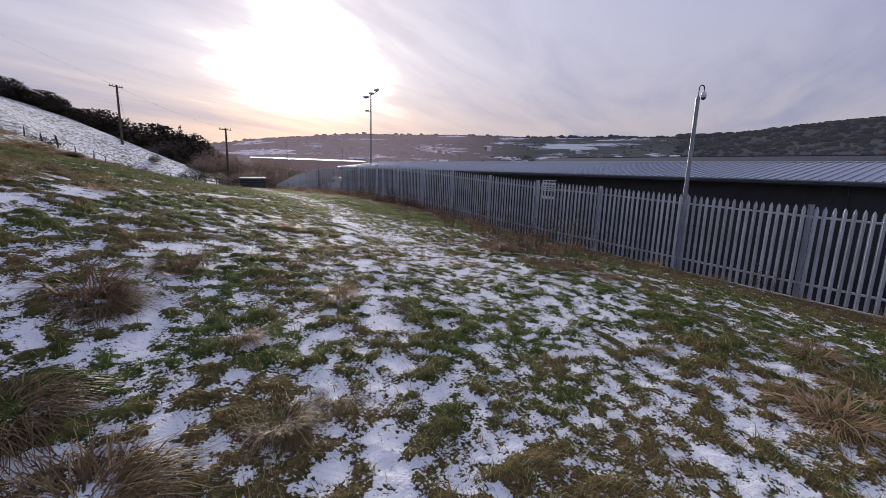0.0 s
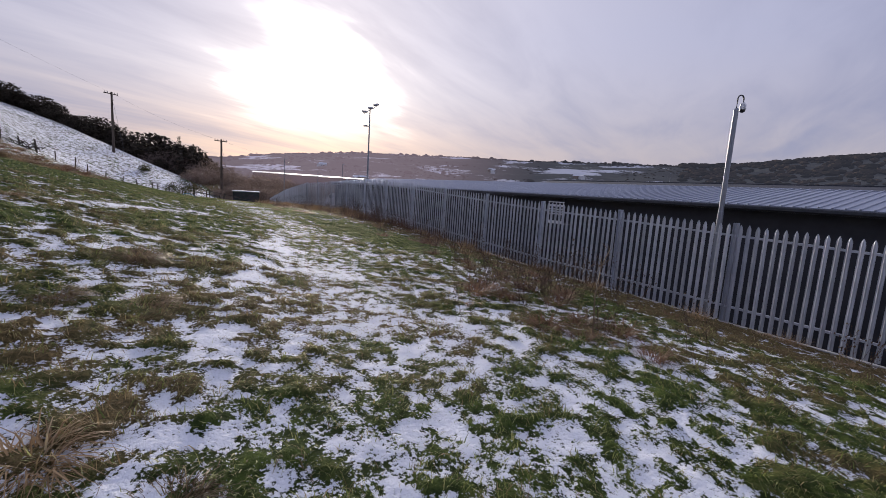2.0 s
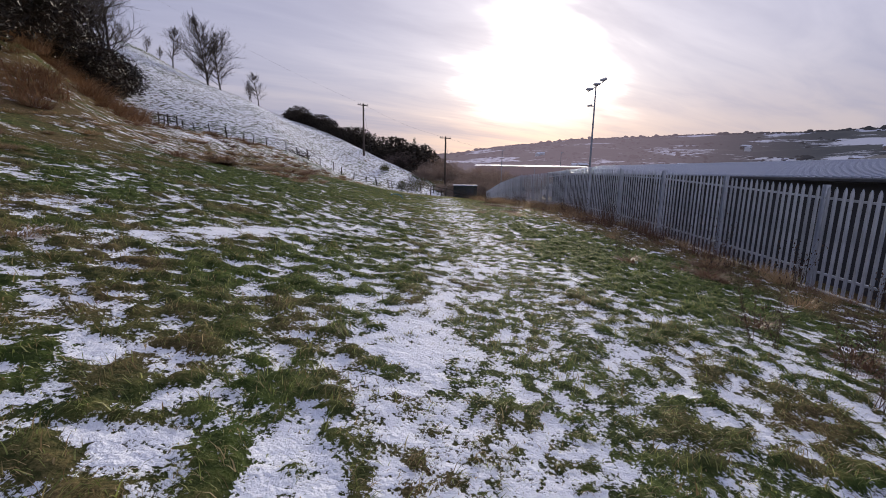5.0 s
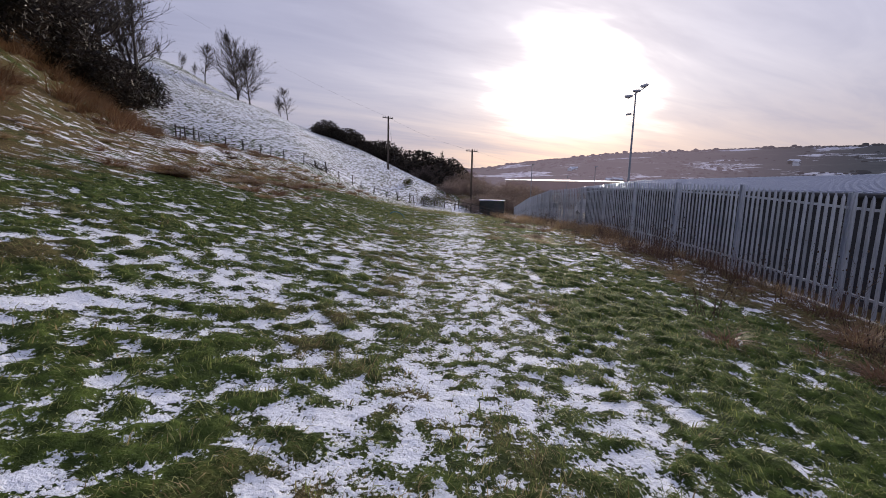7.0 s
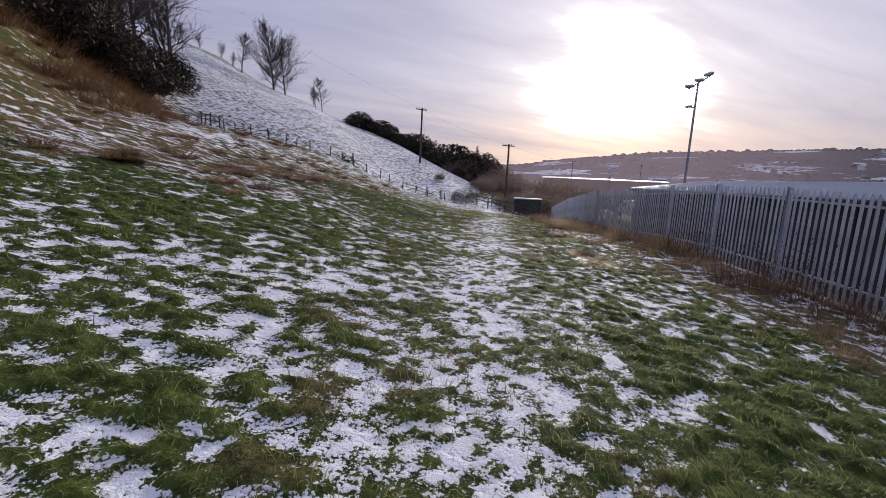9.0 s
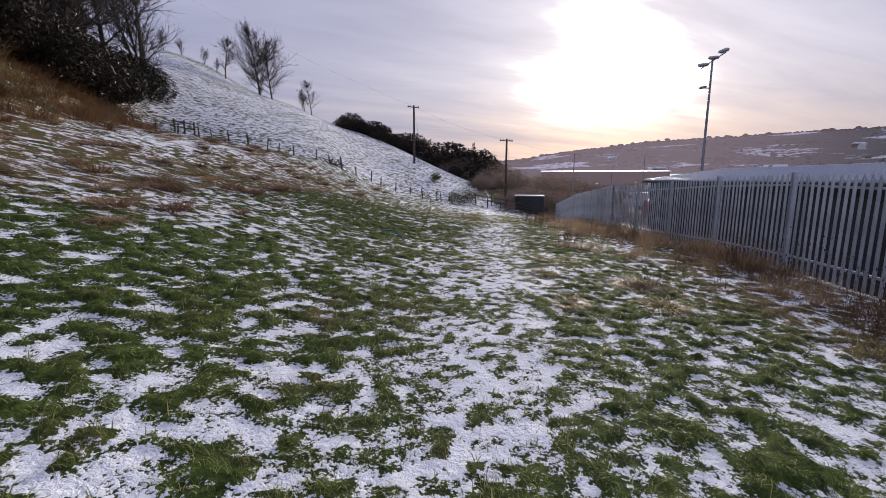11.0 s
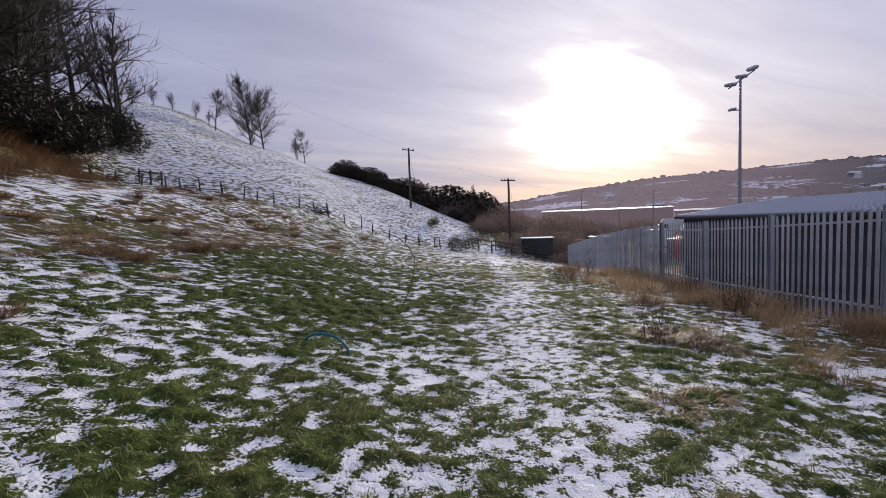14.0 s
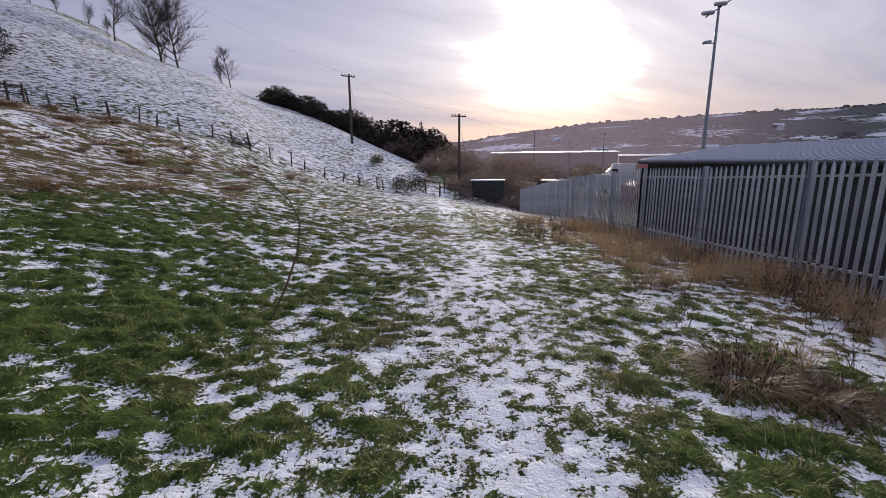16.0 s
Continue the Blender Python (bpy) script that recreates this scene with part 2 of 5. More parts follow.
M_ground = material("snowy_turf", ground_build)
M_blade = material("grass_blade", blade_build)
M_dead = material("dead_grass", dead_build((0.22, 0.14, 0.070), (0.46, 0.32, 0.175), (0.47, 0.37, 0.21)))
M_rust = material("russet_weed", dead_build((0.070, 0.036, 0.026), (0.17, 0.095, 0.062), (0.28, 0.18, 0.11)))
M_bracken = material("bracken", dead_build((0.110, 0.056, 0.032), (0.24, 0.132, 0.072), (0.33, 0.215, 0.120)))
M_thatch = material("matted_thatch", dead_build((0.090, 0.056, 0.030), (0.25, 0.17, 0.085), (0.42, 0.32, 0.17)))
M_stalk = material("weed_stalk", dead_build((0.055, 0.036, 0.026), (0.14, 0.088, 0.058), (0.22, 0.16, 0.10)))
M_steel = plain("galvanised_steel", (0.38, 0.41, 0.47), (0.56, 0.59, 0.65), 5, 0.46, 0.45, 0.15, (1, 1, 0.25), (0.62, 0.64, 0.66), 0.16)
M_pole = plain("painted_steel", (0.22, 0.24, 0.27), (0.30, 0.32, 0.36), 4, 0.45, 0.4, 0.1, (1, 1, 0.3))
M_dark = plain("dark_cladding", (0.020, 0.022, 0.030), (0.034, 0.036, 0.046), 0.8, 0.6, 0.0, 0.1)
M_roof = material("roof_sheet", roof_build)
M_gutter = plain("dark_gutter", (0.025, 0.028, 0.036), (0.05, 0.055, 0.065), 3, 0.5)
M_verge = plain("pale_verge", (0.48, 0.50, 0.54), (0.62, 0.63, 0.66), 3, 0.5, 0.2)
M_timber = plain("weathered_timber", (0.060, 0.045, 0.034), (0.125, 0.098, 0.075), 7, 0.85, 0.0, 0.6, (1, 1, 0.12))
M_post = plain("grey_stake", (0.045, 0.038, 0.032), (0.10, 0.085, 0.07), 9, 0.9, 0.0, 0.6, (1, 1, 0.2), None, 0.3)
M_bark = plain("bark", (0.038, 0.030, 0.026), (0.085, 0.068, 0.055), 5, 0.9, 0.0, 0.5, (1, 1, 0.4))
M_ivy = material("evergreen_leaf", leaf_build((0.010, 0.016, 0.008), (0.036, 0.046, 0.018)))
# leaf colour browned and lightened to paint in haze over the hill foot
M_holly = material("scrub_leaf", leaf_build((0.036, 0.031, 0.025), (0.100, 0.082, 0.062)))
M_gorse = material("gorse_leaf", leaf_build((0.040, 0.048, 0.016), (0.115, 0.105, 0.036)))
M_scrub = material("bare_scrub", dead_build((0.15, 0.112, 0.092), (0.28, 0.21, 0.172), (0.34, 0.27, 0.23)))
M_lampgrey = plain("lamp_housing", (0.30, 0.31, 0.33), (0.45, 0.46, 0.48), 6, 0.4, 0.4)
M_glass = plain("lamp_glass", (0.55, 0.57, 0.60), (0.65, 0.66, 0.68), 6, 0.15)
M_white = plain("white_paint", (0.66, 0.67, 0.70), (0.78, 0.79, 0.80), 3, 0.45, 0.0, 0.05, (1, 1, 1), (0.5, 0.48, 0.45))
M_red = plain("red_paint", (0.27, 0.040, 0.028), (0.38, 0.06, 0.04), 3, 0.45)
M_black = plain("black_plastic", (0.012, 0.012, 0.014), (0.03, 0.03, 0.034), 6, 0.5)
M_blue = plain("blue_pipe", (0.015, 0.11, 0.16), (0.03, 0.19, 0.25), 12, 0.4)
M_kerb = plain("concrete", (0.30, 0.29, 0.28), (0.46, 0.45, 0.43), 5, 0.85, 0.0, 0.5, (1, 1, 1), (0.7, 0.72, 0.76))
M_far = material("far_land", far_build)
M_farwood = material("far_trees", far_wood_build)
M_snowroof = plain("snowy_roof", (0.66, 0.68, 0.74), (0.82, 0.83, 0.87), 0.6, 0.6, 0.0, 0.1, (1, 1, 1), (0.3, 0.3, 0.33))
M_brick = plain("dull_render", (0.20, 0.15, 0.125), (0.34, 0.30, 0.27), 0.7, 0.85)
M_scrubwall = material("brown_cladding", far_wall_build)
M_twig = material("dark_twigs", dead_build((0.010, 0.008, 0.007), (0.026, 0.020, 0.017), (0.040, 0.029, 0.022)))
M_slate = plain("dark_roof_sheet", (0.022, 0.026, 0.036), (0.040, 0.045, 0.060), 0.6, 0.7, 0.0, 0.1)
M_tank = plain("dark_green_steel", (0.022, 0.030, 0.028), (0.045, 0.055, 0.05), 2, 0.6)
M_wire = plain("wire", (0.10, 0.10, 0.11), (0.18, 0.18, 0.19), 6, 0.5, 0.5)
M_ceram = plain("insulator", (0.35, 0.32, 0.30), (0.5, 0.48, 0.45), 6, 0.3)
M_pane = plain("dark_pane", (0.02, 0.022, 0.026), (0.035, 0.036, 0.04), 2, 0.15)


# ---- shaping helpers ----
def mesh_object(name, verts, faces, mat, parent=None, label=""):
    me = bpy.data.meshes.new(name)
    me.from_pydata([tuple(v) for v in verts], [], faces)
    me.materials.append(mat)
    ob = new(name, me)
    ob.parent = parent
    if label:
        ob["label"] = label
    return ob


def part(name, bm, mat, parent=None, label="", smooth=False):
    me = bpy.data.meshes.new(name)
    bmesh.ops.recalc_face_normals(bm, faces=bm.faces)
    bm.to_mesh(me)
    bm.free()
    me.materials.append(mat)
    if smooth:
        me.polygons.foreach_set("use_smooth", [True] * len(me.polygons))
    ob = new(name, me)
    ob.parent = parent
    if label:
        ob["label"] = label
    return ob


def shared(name, me, m, parent):
    ob = new(name, me)
    ob.parent = parent
    ob.matrix_basis = m
    return ob


def thing(name, m, label, category, group="", kind=""):
    ob = new(name)
    ob.empty_display_size = 0.2
    ob.matrix_basis = m
    return tagged(ob, label, category, group, kind)


def box(bm, size, m=Matrix(), bevel=0.0):
    got = bmesh.ops.create_cube(bm, size=1, matrix=m @ Matrix.Diagonal((*size, 1)))["verts"]
    if bevel:
        edges = list({e for v in got for e in v.link_edges})
        bmesh.ops.bevel(bm, geom=edges, offset=bevel, segments=1, affect="EDGES")
    return bm


def tube(bm, points, radii, sides=8, cap=True):
    """A tube along points with a radius at each."""
    rings = []
    pts = [Vector(p) for p in points]
    for i, p in enumerate(pts):
        d = (pts[min(i + 1, len(pts) - 1)] - pts[max(i - 1, 0)]).normalized()
        q = d.to_track_quat("Z", "Y")
        rings.append([bm.verts.new(p + q @ Vector((math.cos(k * math.tau / sides) * radii[i], math.sin(k * math.tau / sides) * radii[i], 0))) for k in range(sides)])
    for a, b in zip(rings, rings[1:]):
        for k in range(sides):
            bm.faces.new((a[k], a[(k + 1) % sides], b[(k + 1) % sides], b[k]))
    if cap:
        bm.faces.new(rings[0][::-1])
        bm.faces.new(rings[-1])
    return bm


# ---- the lie of the land ----
def lattice(ix, iy, seed):
    h = (ix.astype(np.int64) * 374761393 + iy.astype(np.int64) * 668265263 + seed * 2147483647) & 0xFFFFFFFF
    h = ((h ^ (h >> 13)) * 1274126177) & 0xFFFFFFFF
    return ((h ^ (h >> 16)) & 0xFFFF) / 65535.0


def vnoise(x, y, seed=0):
    ix, iy = np.floor(x), np.floor(y)
    fx, fy = x - ix, y - iy
    fx, fy = fx * fx * (3 - 2 * fx), fy * fy * (3 - 2 * fy)
    a, b = lattice(ix, iy, seed), lattice(ix + 1, iy, seed)
    c, d = lattice(ix, iy + 1, seed), lattice(ix + 1, iy + 1, seed)
    return (a + (b - a) * fx) * (1 - fy) + (c + (d - c) * fx) * fy


def fbm(x, y, seed=0, octaves=4):
    s, amp, tot = 0.0, 1.0, 0.0
    for o in range(octaves):
        s = s + amp * vnoise(x * 2 ** o + 17.3 * o, y * 2 ** o - 9.1 * o, seed + o)
        tot, amp = tot + amp, amp * 0.55
    return s / tot


def step(v, a, b):
    t = np.clip((v - a) / (b - a), 0, 1)
    return t * t * (3 - 2 * t)


def soft_interp(v, knots, values, r):
    """Linear interpolation, rounded over the half-width r."""
    return sum(np.interp(v + r * k, knots, values) for k in (-1, -0.5, 0, 0.5, 1)) / 5


def fence_x(y):
    return np.interp(y, [30.25, 34, 41, 56, 90], [0, 0.5, 1.2, 3.0, 7.0])


def fence_top(y):
    return np.interp(y, [-30, -14, -2.75, 0, 2.75, 5.5, 8.25, 11, 13.75, 16.5, 19.25, 22, 24.75, 27.5, 30.25, 34, 41, 56, 90],
                     [1.5, 1.75, 1.97, 2.05, 2.14, 2.22, 2.35, 2.5, 2.65, 2.72, 2.77, 2.70, 2.56, 2.43, 2.36, 2.12, 1.6, 0.05, -0.4])


def track_x(y):
    """The middle of the trodden path."""
    return np.interp(y, [-10, -3.6, -1.6, 0.5, 2.5, 7, 13, 16, 20, 24, 30, 45, 65], [-11.8, -9.4, -8.75, -8.4, -7.9, -7.25, -7.0, -6.75, -6.3, -5.95, -5.7, -5.1, -3.6])


def low_land(x, y):
    fx = fence_x(y)
    foot = fence_top(y) - 2.13
    p = soft_interp(y, [-60, -12, -4, -2, 1, 4.3, 10.5, 17, 20, 24, 30, 40, 56, 70, 120, 400], [-0.6, 0.35, 0.8, 0.94, 1.0, 1.12, 1.22, 1.17, 1.02, 1.05, 0.85, 0.45, -0.2, -0.6, -2, -8], 1.2)
    d = np.maximum(-7.2 - x, 0)
    bank = soft_interp(d, [0, 2, 3, 4, 5, 6.3, 9, 13, 19, 24, 40, 90, 300], [0, 0.28, 0.48, 0.70, 0.92, 1.2, 2.3, 4.2, 5.4, 5.9, 7.0, 12, 20], 0.8)
    bank = bank * (0.2 + 0.8 * step(y, -5, 3))
    shelf = soft_interp(d, [6.3, 9, 13, 19, 24, 40], [0, 0.5, 1.0, 0.8, 0.4, 0], 0.8)
    bank = bank - shelf * (1 - step(y, 24, 48))
    w = np.clip((x + 7.2) / (fx + 7.2), 0, 1) ** 1.2
    z = p + bank + (foot - p) * w
    yard = foot - 0.35 - 1.2 * (1 - step(y, 36, 46)) - 0.012 * np.maximum(x - fx, 0)
    return np.where(x > fx + 0.25, yard, z)


HX, HY, DX, DY = -20.2, 50.7, 0.912, 0.411


def land(x, y):
    """The height of the ground, without its tussocks."""
    x, y = np.asarray(x, float), np.asarray(y, float)
    rx, ry = x - HX, y - HY
    n = np.maximum(-DY * rx + DX * ry, 0)
    a = DX * rx + DY * ry
    far = np.where(n > 0, n, 0)
    z = low_land(x + DY * far, y - DX * far)
    slope = soft_interp(a, [-60, -18.5, -7, 15, 30, 60, 110], [0.45, 0.42, 0.30, 0.29, 0.16, 0.02, -0.02], 4)
    z = z + slope * 70 * np.tanh(n / 70)
    # the bank below the wood
    z = z + 3.5 * step(-x - 22 - 0.55 * (y - 25), 0, 8) * step(y, 12, 24) * (1 - step(y, 46, 60))
    return z


def at(x, y, dz=0.0):
    return Vector((x, y, float(land(np.array([x]), np.array([y]))[0]) + dz))


def spot(x, y, cx, cy, rx, ry):
    return np.exp(-(((x - cx) / rx) ** 2) - ((y - cy) / ry) ** 2)


def snow_share(x, y):
    """How much of the turf lies under snow."""
    start = 1 - step(y, -2.0, 3.5)
    off = x - track_x(y)
    c = 0.440 + 0.12 * start + (0.17 - 0.08 * (1 - step(y, 3, 6))) * np.exp(-(off / (0.45 + 0.3 * start)) ** 2)
    c = c - 0.07 * spot(x, y, -9.8, 6.8, 1.4, 2.6) - 0.08 * spot(x, y, -9.8, 15.8, 1.8, 2.6) - 0.11 * spot(x, y, -4.6, 15.6, 1.3, 2.4) - 0.13 * spot(x, y, -4.9, 19.9, 1.0, 2.0) + 0.08 * start * step(-x, 10.6, 12) + 0.06 * spot(x, y, -10.8, 1.2, 1.3, 2.6)
    c = c + 0.24 * (fbm(x / 1.1, y / 1.4, 31, 3) - 0.5)
    # a narrow rut beside the path, and a sheep track joining it from the bank
    c = c + 0.24 * np.exp(-(((off + 1.45 - 0.12 * (y + 2)) / 0.17) ** 2)) * (1 - step(y, 4, 7))
    c = c + 0.30 * np.exp(-(((x + 13.2 - 0.59 * (y - 1.5)) / 0.26) ** 2)) * step(y, -2, 0) * (1 - step(y, 7, 9))
    c = c + 0.26 * spot(x, y, -21.3, 30.5, 1.6, 4.5) - 0.04 * step(-x, 8.6, 10) * step(y, 17, 23)
    side = step(x, -4.6, -3.2) * (1 - step(y, 26, 40))
    c = c - (0.18 - 0.14 * step(y, 10, 14)) * side - 0.17 * step(off, 1.4, 2.4) * (1 - step(y, 0, 3))
    c = c - 0.30 * np.exp(-(((x + 4.9) / 1.4) ** 2)) * step(y, 3, 5.5) * (1 - step(y, 10.5, 14))
    c = c - 0.22 * spot(x, y, -12.8, 12.2, 2.2, 2.2) - 0.08 * spot(x, y, -10.6, 15.0, 1.6, 2.0)
    c = c - 0.23 * spot(x, y, -9.4, 21.6, 1.5, 2.4) - 0.18 * spot(x, y, -11.6, 24.8, 1.8, 3.0)
    c = c - 0.03 * step(-x, 12, 16) * (1 - step(y, 36, 46)) - 0.2 * step(-x - 22 - 0.55 * (y - 25), -2, 3) * (1 - step(y, 46, 60))
    hill = -DY * (x - HX) + DX * (y - HY)
    c = c + 0.13 * step(hill, -2, 4) - 0.18 * step(hill, 44, 60)
    c = c - 0.40 * step(y, 56, 66) * step(x, -8, -3)
    c = c - 0.40 * step(x - fence_x(y), 0.1, 0.4)
    return np.clip(c, 0.04, 0.92)


def dryness(x, y):
    d = 0.38 + 0.08 * (1 - step(y, 2, 7)) + 0.7 * (fbm(x / 0.45, y / 0.45, 88, 2) - 0.5) + 0.9 * (fbm(x / 2.3, y / 2.3, 77, 3) - 0.5)
    d = d + 0.42 * step(x, -3.4, -2.2) + 0.26 * step(-x, 11.5, 15) * (1 - step(y, 34, 46)) * (0.5 + fbm(x / 5, y / 5, 5, 2))
    d = d - 0.55 * np.exp(-(((x + 4.9) / 1.5) ** 2)) * step(y, 3, 5.5) * (1 - step(y, 13, 17))
    d = d - 0.42 * spot(x, y, -12.6, 12.2, 2.3, 3.0) - 0.3 * spot(x, y, -10.5, 14.5, 2.0, 4.0)
    d = d - 0.48 * spot(x, y, -9.9, 22.3, 2.2, 3.6) - 0.3 * spot(x, y, -11.6, 25, 1.8, 3.0)
    return np.clip(d, 0, 1)


def relief(x, y):
    """Tussocks: 0 in the hollows to 1 on the humps."""
    wx, wy = 0.10 * (fbm(x / 0.3, y / 0.3, 23, 2) - 0.5), 0.10 * (fbm(x / 0.3, y / 0.3, 27, 2) - 0.5)
    coarse = fbm((x + wx) / 0.135, (y + wy) / 0.11, 3, 4)
    trod = np.exp(-((x - track_x(y)) / 0.55) ** 2)
    fine = fbm(x / 0.085, y / 0.075, 5, 3)
    r = 0.80 * (coarse * (1 - trod) + fine * trod) + 0.20 * fbm(x / 0.5, y / 0.42, 13, 2)
    return np.clip((r - 0.27) / 0.46, 0, 1)


def surface(x, y):
    r, c = relief(x, y), snow_share(x, y)
    quiet = 1 - step(x, -0.35, -0.1)
    trod = np.exp(-((x - track_x(y)) / 0.6) ** 2)
    tall = 0.078 - 0.034 * trod
    hump = (np.maximum(r, c * 0.80) * tall + 0.010 * step(c - r, -0.06, 0.06)) * quiet + 0.03 * (fbm(x / 1.7, y / 1.7, 9, 2) - 0.5) * quiet
    hump = hump + 0.026 * (fbm(x / 0.10, y / 0.10, 41, 2) - 0.5) * quiet * step(c - r, -0.05, 0.1)
    near = step(x, -18, -14.5) * (1 - step(x, 0.2, 0.6)) * step(y, -12, -8) * (1 - step(y, 33, 42))
    return land(x, y) + hump * (0.3 + 0.7 * near) - 0.06, (c - r) * near + (c - 0.44) * 0.9 * (1 - near), 1 - near


def spacing(lo, hi, fine_lo, fine_hi, fine, grow=1.09, most=45.0):
    core = list(np.arange(fine_lo, fine_hi, fine))
    out, s, v = [], fine, core[-1]
    while v < hi:
        s = min(s * grow, most)
        v += s
        out.append(v)
    back, s, v = [], fine, core[0]
    while v > lo:
        s = min(s * grow, most)
        v -= s
        back.append(v)
    return np.array(back[::-1] + core + out)


def make_ground():
    gx = spacing(-420, 1100, -13.6, 0.3, 0.043)
    gy = spacing(-160, 1200, -6.5, 29, 0.043)
    X, Y = np.meshgrid(gx, gy)
    x, y = X.ravel(), Y.ravel()
    z, s, w = surface(x, y)
    sunk = 6 * step(np.hypot(x, y), 220, 330)
    nx, ny = len(gx), len(gy)
    i = (np.arange(ny - 1)[:, None] * nx + np.arange(nx - 1)[None, :]).ravel()
    faces = np.stack([i, i + 1, i + nx + 1, i + nx], 1)
    me = bpy.data.meshes.new("ground")
    me.vertices.add(len(x))
    me.vertices.foreach_set("co", np.stack([x, y, z - sunk], 1).astype(np.float32).ravel())
    me.loops.add(faces.size)
    me.loops.foreach_set("vertex_index", faces.ravel().astype(np.int32))
    me.polygons.add(len(faces))
    me.polygons.foreach_set("loop_start", (np.arange(len(faces)) * 4).astype(np.int32))
    me.polygons.foreach_set("loop_total", np.full(len(faces), 4, np.int32))
    me.polygons.foreach_set("use_smooth", np.ones(len(faces), bool))
    me.update(calc_edges=True)
    me.attributes.new("snow", "FLOAT", "POINT").data.foreach_set("value", np.clip(0.5 + s * 1.5, -0.25, 1.25).astype(np.float32))
    me.attributes.new("dry", "FLOAT", "POINT").data.foreach_set("value", dryness(x, y).astype(np.float32))
    me.attributes.new("wide", "FLOAT", "POINT").data.foreach_set("value", w.astype(np.float32))
    me.materials.append(M_ground)
    ob = new("ground", me)
    tagged(ob, "rough sloping turf under patchy melting snow with a trodden path", "ground", kind="structure")


make_ground()


# ---- far country ----
def far_ridge(az):
    return soft_interp(az, [-40, -10, 0, 8, 11, 14, 18.6, 24, 34, 45, 57, 66, 70, 74, 79, 90, 125], [1.2, 1.6, 2.0, 2.5, 3.0, 3.5, 3.9, 4.4, 4.7, 4.7, 4.85, 4.7, 4.8, 5.5, 5.9, 6.1, 5.6], 1.0)


def far_height(az, r):
    """The far side of the valley, by bearing in degrees and distance."""
    top = np.tan(np.radians(far_ridge(az))) * 900 + 2.5
    t = np.clip((r - 300) / 600, 0, 1.4)
    rise = np.where(t < 1, t ** 1.25, 1 - (t - 1) * 0.5)
    wob = (fbm(az / 5.0 + 40, r / 130.0, 21, 4) - 0.5) * 16 * np.clip(t * 2, 0, 1) * (1 - np.clip(t, 0, 1) * 0.7)
    return -9 + (top + 9) * rise + wob


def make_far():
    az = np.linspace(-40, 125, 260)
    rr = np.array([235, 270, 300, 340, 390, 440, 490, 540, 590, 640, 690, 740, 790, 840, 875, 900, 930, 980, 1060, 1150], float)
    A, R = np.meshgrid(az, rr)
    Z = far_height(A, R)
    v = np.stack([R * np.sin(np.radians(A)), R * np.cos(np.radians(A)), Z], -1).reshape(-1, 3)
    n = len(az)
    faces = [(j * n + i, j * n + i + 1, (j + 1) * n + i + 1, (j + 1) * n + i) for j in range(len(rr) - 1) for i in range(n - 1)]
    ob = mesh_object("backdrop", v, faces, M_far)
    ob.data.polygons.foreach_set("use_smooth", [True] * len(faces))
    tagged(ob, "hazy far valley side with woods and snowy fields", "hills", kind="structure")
    # woods on the far side
    rng = np.random.default_rng(5)
    verts, tris = [], []
    for k in range(9500):
        a = rng.uniform(-20, 112)
        steep = a > 63
        r = 900 + rng.normal(0, 12) if rng.random() < 0.4 else rng.uniform(300, 890)
        if r < 880 and not steep and fbm(np.array([a / 4.0]), np.array([r / 90.0]), 50, 3)[0] < 0.50:
            continue
        h = rng.uniform(4, 8.5) * (1.0 if r > 700 else 0.7) if steep else rng.uniform(1.2, 3.1) * (2.0 if rng.random() < 0.05 else 1.0)
        w = h * rng.uniform(0.55, 1.25)
        z = float(far_height(np.array([a]), np.array([r]))[0]) - 1
        cx, cy = r * math.sin(radians(a)), r * math.cos(radians(a))
        b = len(verts)
        for wide, high in ((1.0, 0.45), (0.72, 0.82)):
            verts += [(cx + wide * w * math.cos(q) * rng.uniform(.75, 1.2), cy + wide * w * math.sin(q) * rng.uniform(.75, 1.2), z + h * (high + rng.uniform(-.1, .1))) for q in np.arange(6) * math.tau / 6]
        verts += [(cx + rng.uniform(-.3, .3) * w, cy, z + h), (cx, cy, z)]
        for q in range(6):
            n = (q + 1) % 6
            tris += [(b + q, b + n, b + 6 + n), (b + q, b + 6 + n, b + 6 + q), (b + 6 + q, b + 6 + n, b + 12), (b + n, b + q, b + 13)]
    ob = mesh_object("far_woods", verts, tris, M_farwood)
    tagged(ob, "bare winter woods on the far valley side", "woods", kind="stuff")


make_far()


